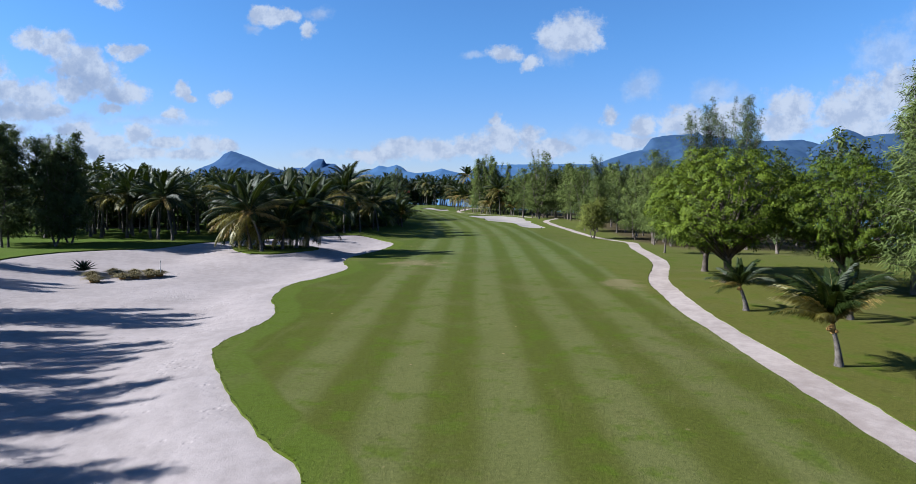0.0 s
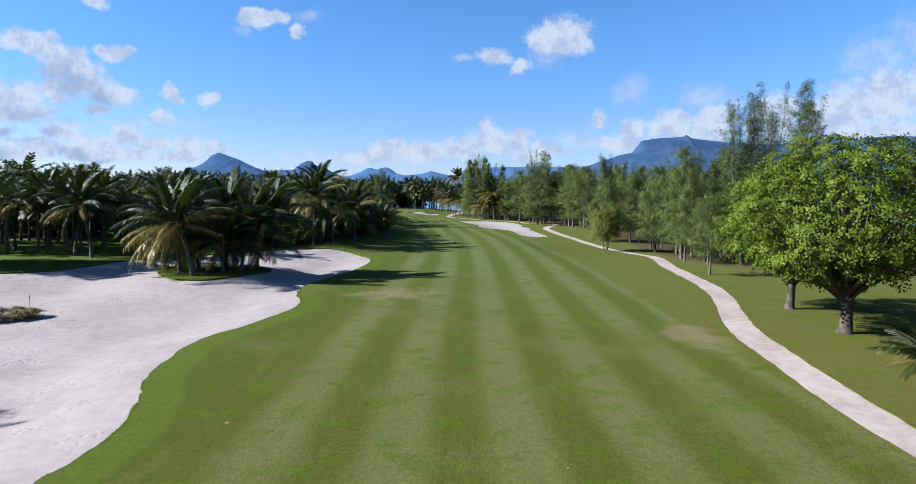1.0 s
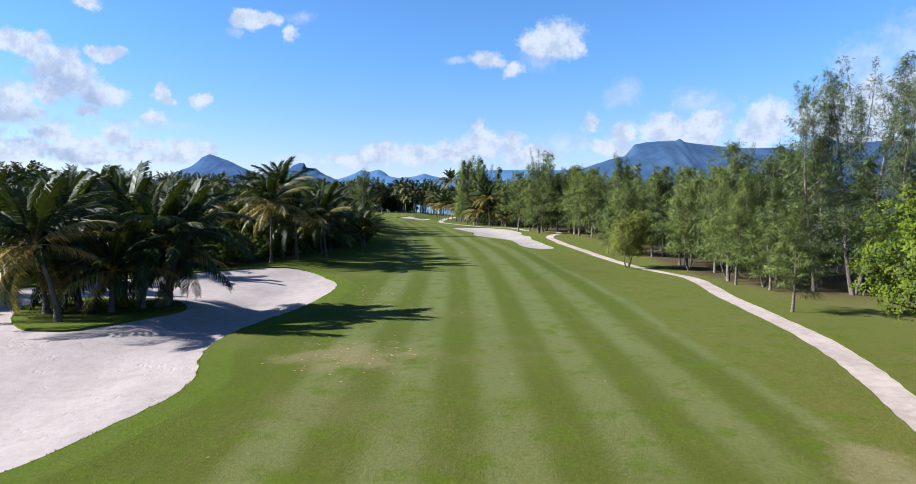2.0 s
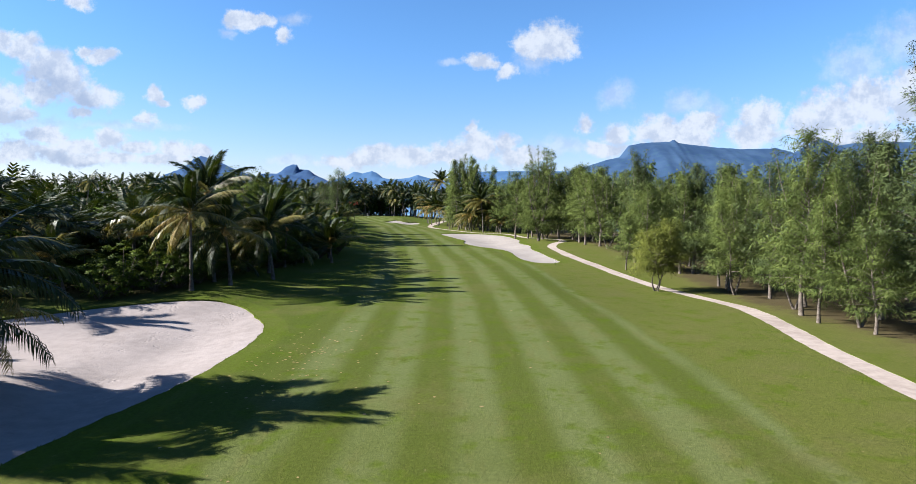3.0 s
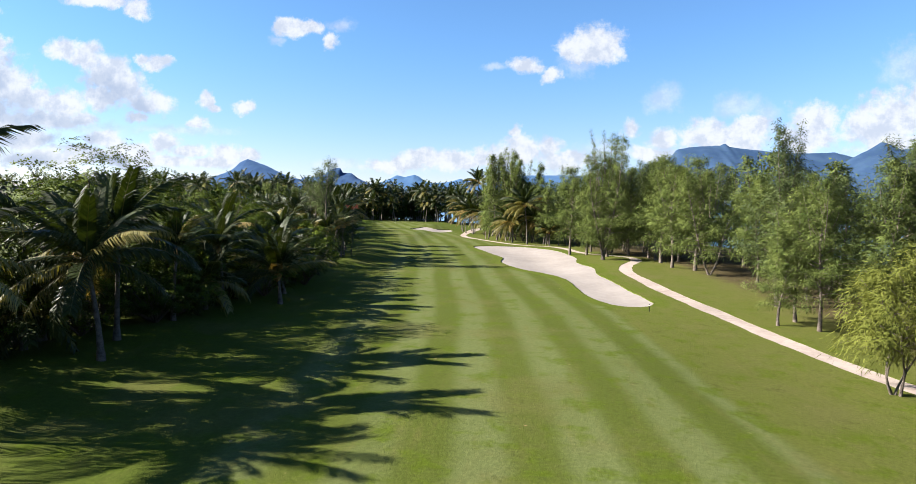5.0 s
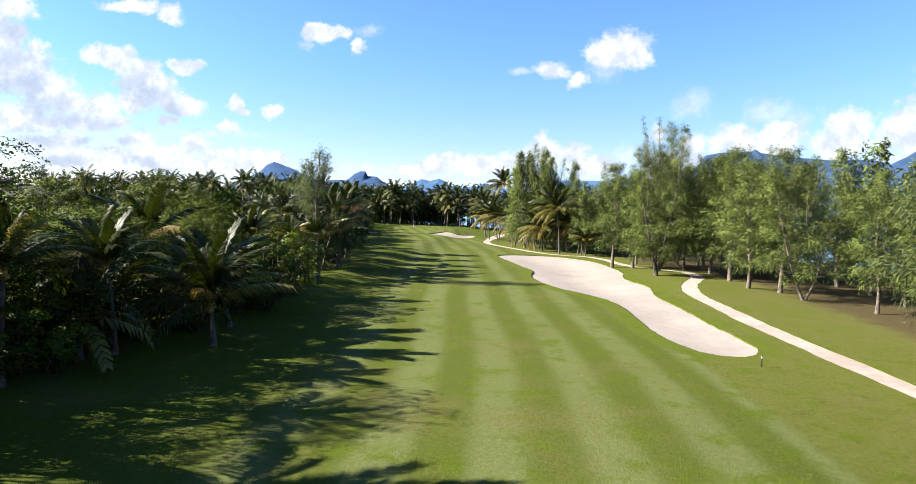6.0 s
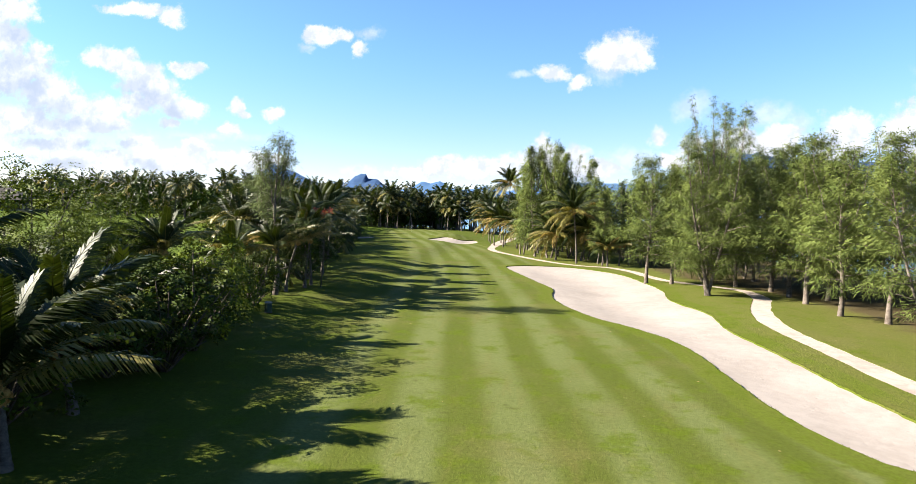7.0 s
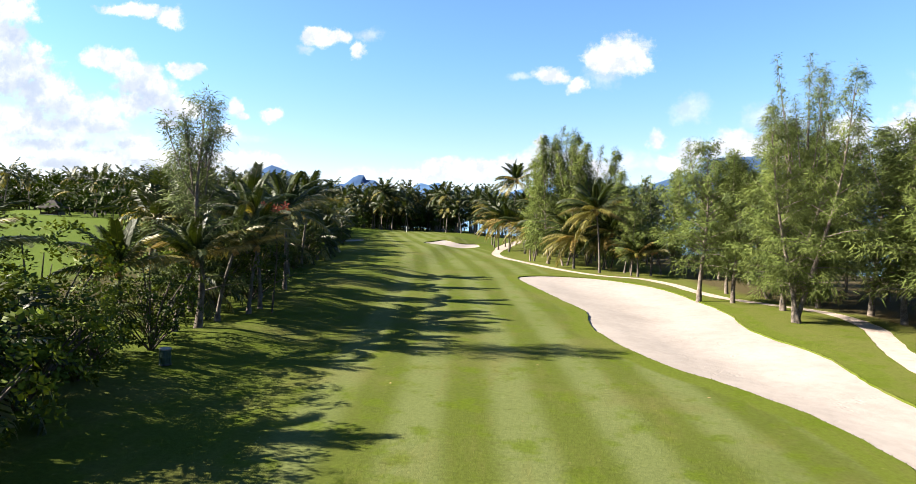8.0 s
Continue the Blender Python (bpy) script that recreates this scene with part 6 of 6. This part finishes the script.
def clubhouse(x, y, turn):
    """A long thatched pavilion with a lantern on the ridge and a gabled porch."""
    z = ground_height(x, y)
    ob = thing("clubhouse", x, y, z - 0.1, "low clubhouse with dark thatched hip roofs and open front", "building", turn=turn)
    ob.matrix_world = ob.matrix_world @ Matrix.Diagonal((1.2, 1.2, 1.25, 1))
    L, W, H = 34.0, 12.0, 3.2
    part("plinth", box_bm(L + 1, W + 1, 0.5, 0, 0, 0.1, 0.03), CONCRETE, ob)
    back = part("wall", box_bm(L, 0.3, H, 0, W / 2 - 0.3, 0.35 + H / 2), PLASTER, ob, "plain rendered wall")
    for sx in (-1, 1):
        part("wall", box_bm(0.3, W - 0.6, H, sx * (L / 2 - 0.3), 0, 0.35 + H / 2), PLASTER, ob)
    part("wall", box_bm(L - 0.6, 0.25, H, 0, 0.8, 0.35 + H / 2), PLASTER, ob)
    for k in range(8):
        xk = -L / 2 + 2.4 + k * (L - 4.8) / 7
        post = part("post", box_bm(0.28, 0.28, H, xk, -W / 2 + 0.5, 0.35 + H / 2, 0.03), TIMBER, ob)
        part("bracket", box_bm(1.0, 0.12, 0.12, xk, -W / 2 + 0.5, 0.35 + H - 0.35), TIMBER, post)
        if k < 7:
            win = part("window", box_bm(2.0, 0.1, 1.5, xk + 2.1, 0.62, 2.0), GLASS_DARK, ob, "dark glazed opening")
            part("window_frame", box_bm(2.2, 0.06, 0.1, xk + 2.1, 0.60, 2.8), TIMBER, win)
            part("window_sill", box_bm(2.3, 0.14, 0.08, xk + 2.1, 0.58, 1.2), TIMBER, win)

    def hip(l, w, z0, z1, r):
        t = 0.28
        verts = [(-l / 2, -w / 2, z0), (l / 2, -w / 2, z0), (l / 2, w / 2, z0), (-l / 2, w / 2, z0), (-r / 2, 0, z1), (r / 2, 0, z1)]
        verts += [(a * 0.98, b * 0.97, c - t) for a, b, c in verts[:4]]
        return verts, [(0, 1, 5, 4), (1, 2, 5), (2, 3, 4, 5), (3, 0, 4), (0, 6, 7, 1), (1, 7, 8, 2), (2, 8, 9, 3), (3, 9, 6, 0), (6, 9, 8, 7)]

    roof = part("roof", mesh_of("roof", *hip(L + 3, W + 3.4, 3.4, 7.2, L - 12), THATCH), None, ob, "dark weathered thatch")
    part("ridge_cap", box_bm(L - 12, 0.7, 0.35, 0, 0, 7.2, 0.08), THATCH, roof)
    part("lantern", mesh_of("lantern", *hip(4.2, 4.2, 8.3, 10.2, 0.3), THATCH), None, roof)
    part("lantern_wall", box_bm(2.8, 2.8, 1.4, 0, 0, 7.6), TIMBER, roof)
    porch = part("porch_roof", mesh_of("porch_roof", [(-4, -W / 2 - 4, 3.3), (4, -W / 2 - 4, 3.3), (4, 0, 3.3), (-4, 0, 3.3), (0, -W / 2 - 4, 6.2), (0, 0, 6.2)],
                                       [(0, 1, 4), (1, 2, 5, 4), (2, 3, 5), (3, 0, 4, 5), (0, 3, 2, 1)], THATCH), None, ob, "gabled thatched porch")
    for sx in (-1, 1):
        part("porch_post", box_bm(0.3, 0.3, 3.0, sx * 3.5, -W / 2 - 3.5, 1.8, 0.03), TIMBER, porch)


def hut(x, y, turn):
    """A square shelter: posts, a low wall and a pointed thatched roof."""
    ob = thing("thatched_hut", x, y, ground_height(x, y) - 0.1, "small dark shelter with a pointed thatched roof beside palms", "hut", turn=turn)
    ob.matrix_world = ob.matrix_world @ Matrix.Diagonal((0.8, 0.8, 0.8, 1))
    part("plinth", box_bm(7.0, 7.0, 0.4, 0, 0, 0.05, 0.03), CONCRETE, ob)
    for sx in (-1, 1):
        for sy in (-1, 1):
            part("post", box_bm(0.24, 0.24, 2.7, sx * 3.1, sy * 3.1, 1.55, 0.03), TIMBER, ob)
        part("low_wall", box_bm(0.2, 6.0, 1.0, sx * 3.1, 0, 0.7, 0.03), PLASTER, ob)
    part("back_wall", box_bm(6.0, 0.2, 2.6, 0, 3.1, 1.5), TIMBER, ob)
    e, c = 4.4, 2.75
    verts = [(-e, -e, c), (e, -e, c), (e, e, c), (-e, e, c), (0, 0, 6.4)] + [(a * 0.96, b * 0.96, c - 0.3) for a, b in ((-e, -e), (e, -e), (e, e), (-e, e))]
    faces = [(0, 1, 4), (1, 2, 4), (2, 3, 4), (3, 0, 4), (0, 5, 6, 1), (1, 6, 7, 2), (2, 7, 8, 3), (3, 8, 5, 0), (5, 8, 7, 6)]
    part("roof", mesh_of("roof", verts, faces, THATCH), None, ob, "dark weathered thatch")
    part("ridge_cap", mesh_of("ridge_cap", *tube([(0, 0, 6.2), (0, 0, 6.5), (0, 0, 6.8)], [0.4, 0.3, 0.08], 8), THATCH), None, ob)


def golf_cart(x, y, turn):
    z = ground_height(x, y)
    ob = thing("golf_cart", x, y, z, "white two-seat golf cart with a flat canopy parked on the lawn", "golf cart", "parked golf carts", turn=turn)
    part("body", box_bm(2.2, 1.1, 0.42, 0, 0, 0.5, 0.12), WHITE, ob)
    part("hood", box_bm(0.7, 1.0, 0.35, 0.8, 0, 0.8, 0.12), WHITE, ob)
    part("canopy", box_bm(1.7, 1.2, 0.08, -0.1, 0, 1.85, 0.03), WHITE, ob)
    part("seat", box_bm(0.5, 1.0, 0.18, -0.25, 0, 0.82, 0.06), DARK, ob)
    part("backrest", box_bm(0.12, 1.0, 0.42, -0.55, 0, 1.08, 0.05), DARK, ob)
    part("windscreen", box_bm(0.03, 1.0, 0.75, 0.55, 0, 1.35), GLASS_DARK, ob)
    for sx in (-0.85, 0.65):
        for sy in (-0.52, 0.52):
            part("roof_strut", mesh_of("roof_strut", *disc_tube([(0.02, 0.7), (0.02, 1.84)], 6), DARK, True), None, ob, at=pose(sx, sy, 0))
            wheel = part("wheel", mesh_of("wheel", *disc_tube([(0.16, -0.09), (0.23, -0.07), (0.23, 0.07), (0.16, 0.09)], 14), DARK, True), None, ob, at=pose(sx, sy, 0.22, 90, 0, 0))
            part("rim", mesh_of("rim", *disc_tube([(0.11, -0.1), (0.11, 0.1)], 12), WHITE, True), None, wheel)


litter_bin(-19.5, 182.7)
stake(18.6, 155.4, 0.75, DARK, "short dark marker post beside the bunker tip")
stake(-31.8, 61.5, 1.1, WHITE, "thin white marker post in the sand", 0.035)
flagstick(-38.2, 361)
for k, (x, y, r, h) in enumerate(((-38.4, 60.1, 1.0, 0.95), (-36.6, 57.6, 1.05, 0.9), (-36.6, 61.8, 1.0, 0.9), (-35.1, 62.4, 1.05, 1.0), (-35.2, 60.2, 0.85, 0.8), (-33.8, 63.0, 0.9, 0.95),
                                  (-34.2, 60.8, 0.95, 0.85), (-33.0, 61.8, 0.8, 0.8), (-32.6, 62.8, 0.85, 0.85), (-37.8, 63.0, 0.9, 0.9), (-19.3, 14.0, 0.8, 0.8))):
    tussock(x, y, r * 1.05, h * 0.72, 600 + k)
agave(-40.8, 62.6, 1.7, 700)
clubhouse(-206, 352, 24)
hut(-146, 337, 15)
golf_cart(-186, 335, 30)
golf_cart(-194, 335.5, 10)
golf_cart(-199, 334, 15)


def red_spray(x, y, z):
    """A branch of red young leaves standing out of the thicket."""
    rng = random.Random(5)
    ob = thing("flame_shrub", x, y, ground_height(x, y), "slender shrub with a spray of red leaves", "shrub")
    part("stem", mesh_of("stem", *tube([(0, 0, 0), (0.3, 0, z * 0.5), (0.2, 0.1, z)], [0.08, 0.06, 0.03], 6), BARK_DARK, True), None, ob)
    cs = [(rng.uniform(-0.9, 0.9), rng.uniform(-0.4, 0.4), z + rng.uniform(-0.15, 0.25)) for _ in range(15)]
    v, f, _ = leaves(cs, [(rng.uniform(-1, 1), rng.uniform(-1, 1), 0.6) for _ in cs], 0.3, rng, None, 5)
    part("crown", mesh_of("crown", v, f, RED_LEAF), None, ob)


red_spray(-20.4, 199.4, 8.2)

# dry leaves and divots scattered on the turf near the waste bunker
rng = random.Random(90)
verts, faces = [], []
for k in range(320):
    t = rng.random()
    x, y = (rng.gauss(-7.2, 2.2), rng.gauss(95, 4.5)) if k % 2 else (rng.gauss(-5.8, 2.0), rng.gauss(71.5, 2.6))
    if k % 6 == 0:
        x, y = rng.uniform(-9, 12), rng.uniform(20, 200)
    if x < -11.2:
        continue
    a, s = rng.uniform(0, 6.28), rng.uniform(0.03, 0.11)
    z = ground_height(x, y) + 0.012
    o = len(verts)
    for i in range(6):
        b = a + i * 1.047
        r = s * rng.uniform(0.6, 1.2)
        verts.append((x + math.cos(b) * r, y + math.sin(b) * r, z))
    faces.append(tuple(range(o, o + 6)))
tagged(new("leaf_litter", mesh_of("leaf_litter", verts, faces, DRY_LEAF)), "scattered dry leaves and divots on the turf", "leaf litter", kind="stuff")

# longer grass along the cut edge of the bunkers
rng = random.Random(91)
verts, faces = [], []
for key in ("waste", "long", "island"):
    line = LINES[key]
    for i, p in enumerate(line):
        if key == "waste" and p.y < 0:
            continue
        q = line[(i + 1) % len(line)]
        way = (q - p)
        for _ in range(9):
            c = p + way * rng.random()
            side = Vector((way.y, -way.x)).normalized() * rng.uniform(-0.02, 0.08) * (-1 if key == "island" else 1)
            x, y = c.x + side.x, c.y + side.y
            z = ground_height(x, y)
            a, h, w = rng.uniform(0, 6.28), rng.uniform(0.03, 0.08), rng.uniform(0.015, 0.035)
            o = len(verts)
            verts += [(x - math.sin(a) * w, y + math.cos(a) * w, z - 0.02), (x + math.sin(a) * w, y - math.cos(a) * w, z - 0.02), (x + math.cos(a) * h * 0.7, y + math.sin(a) * h * 0.7, z + h)]
            faces.append((o, o + 1, o + 2))
tagged(new("edge_grass", mesh_of("edge_grass", verts, faces, BLADE)), "longer grass blades along the bunker edges", "grass", kind="stuff")
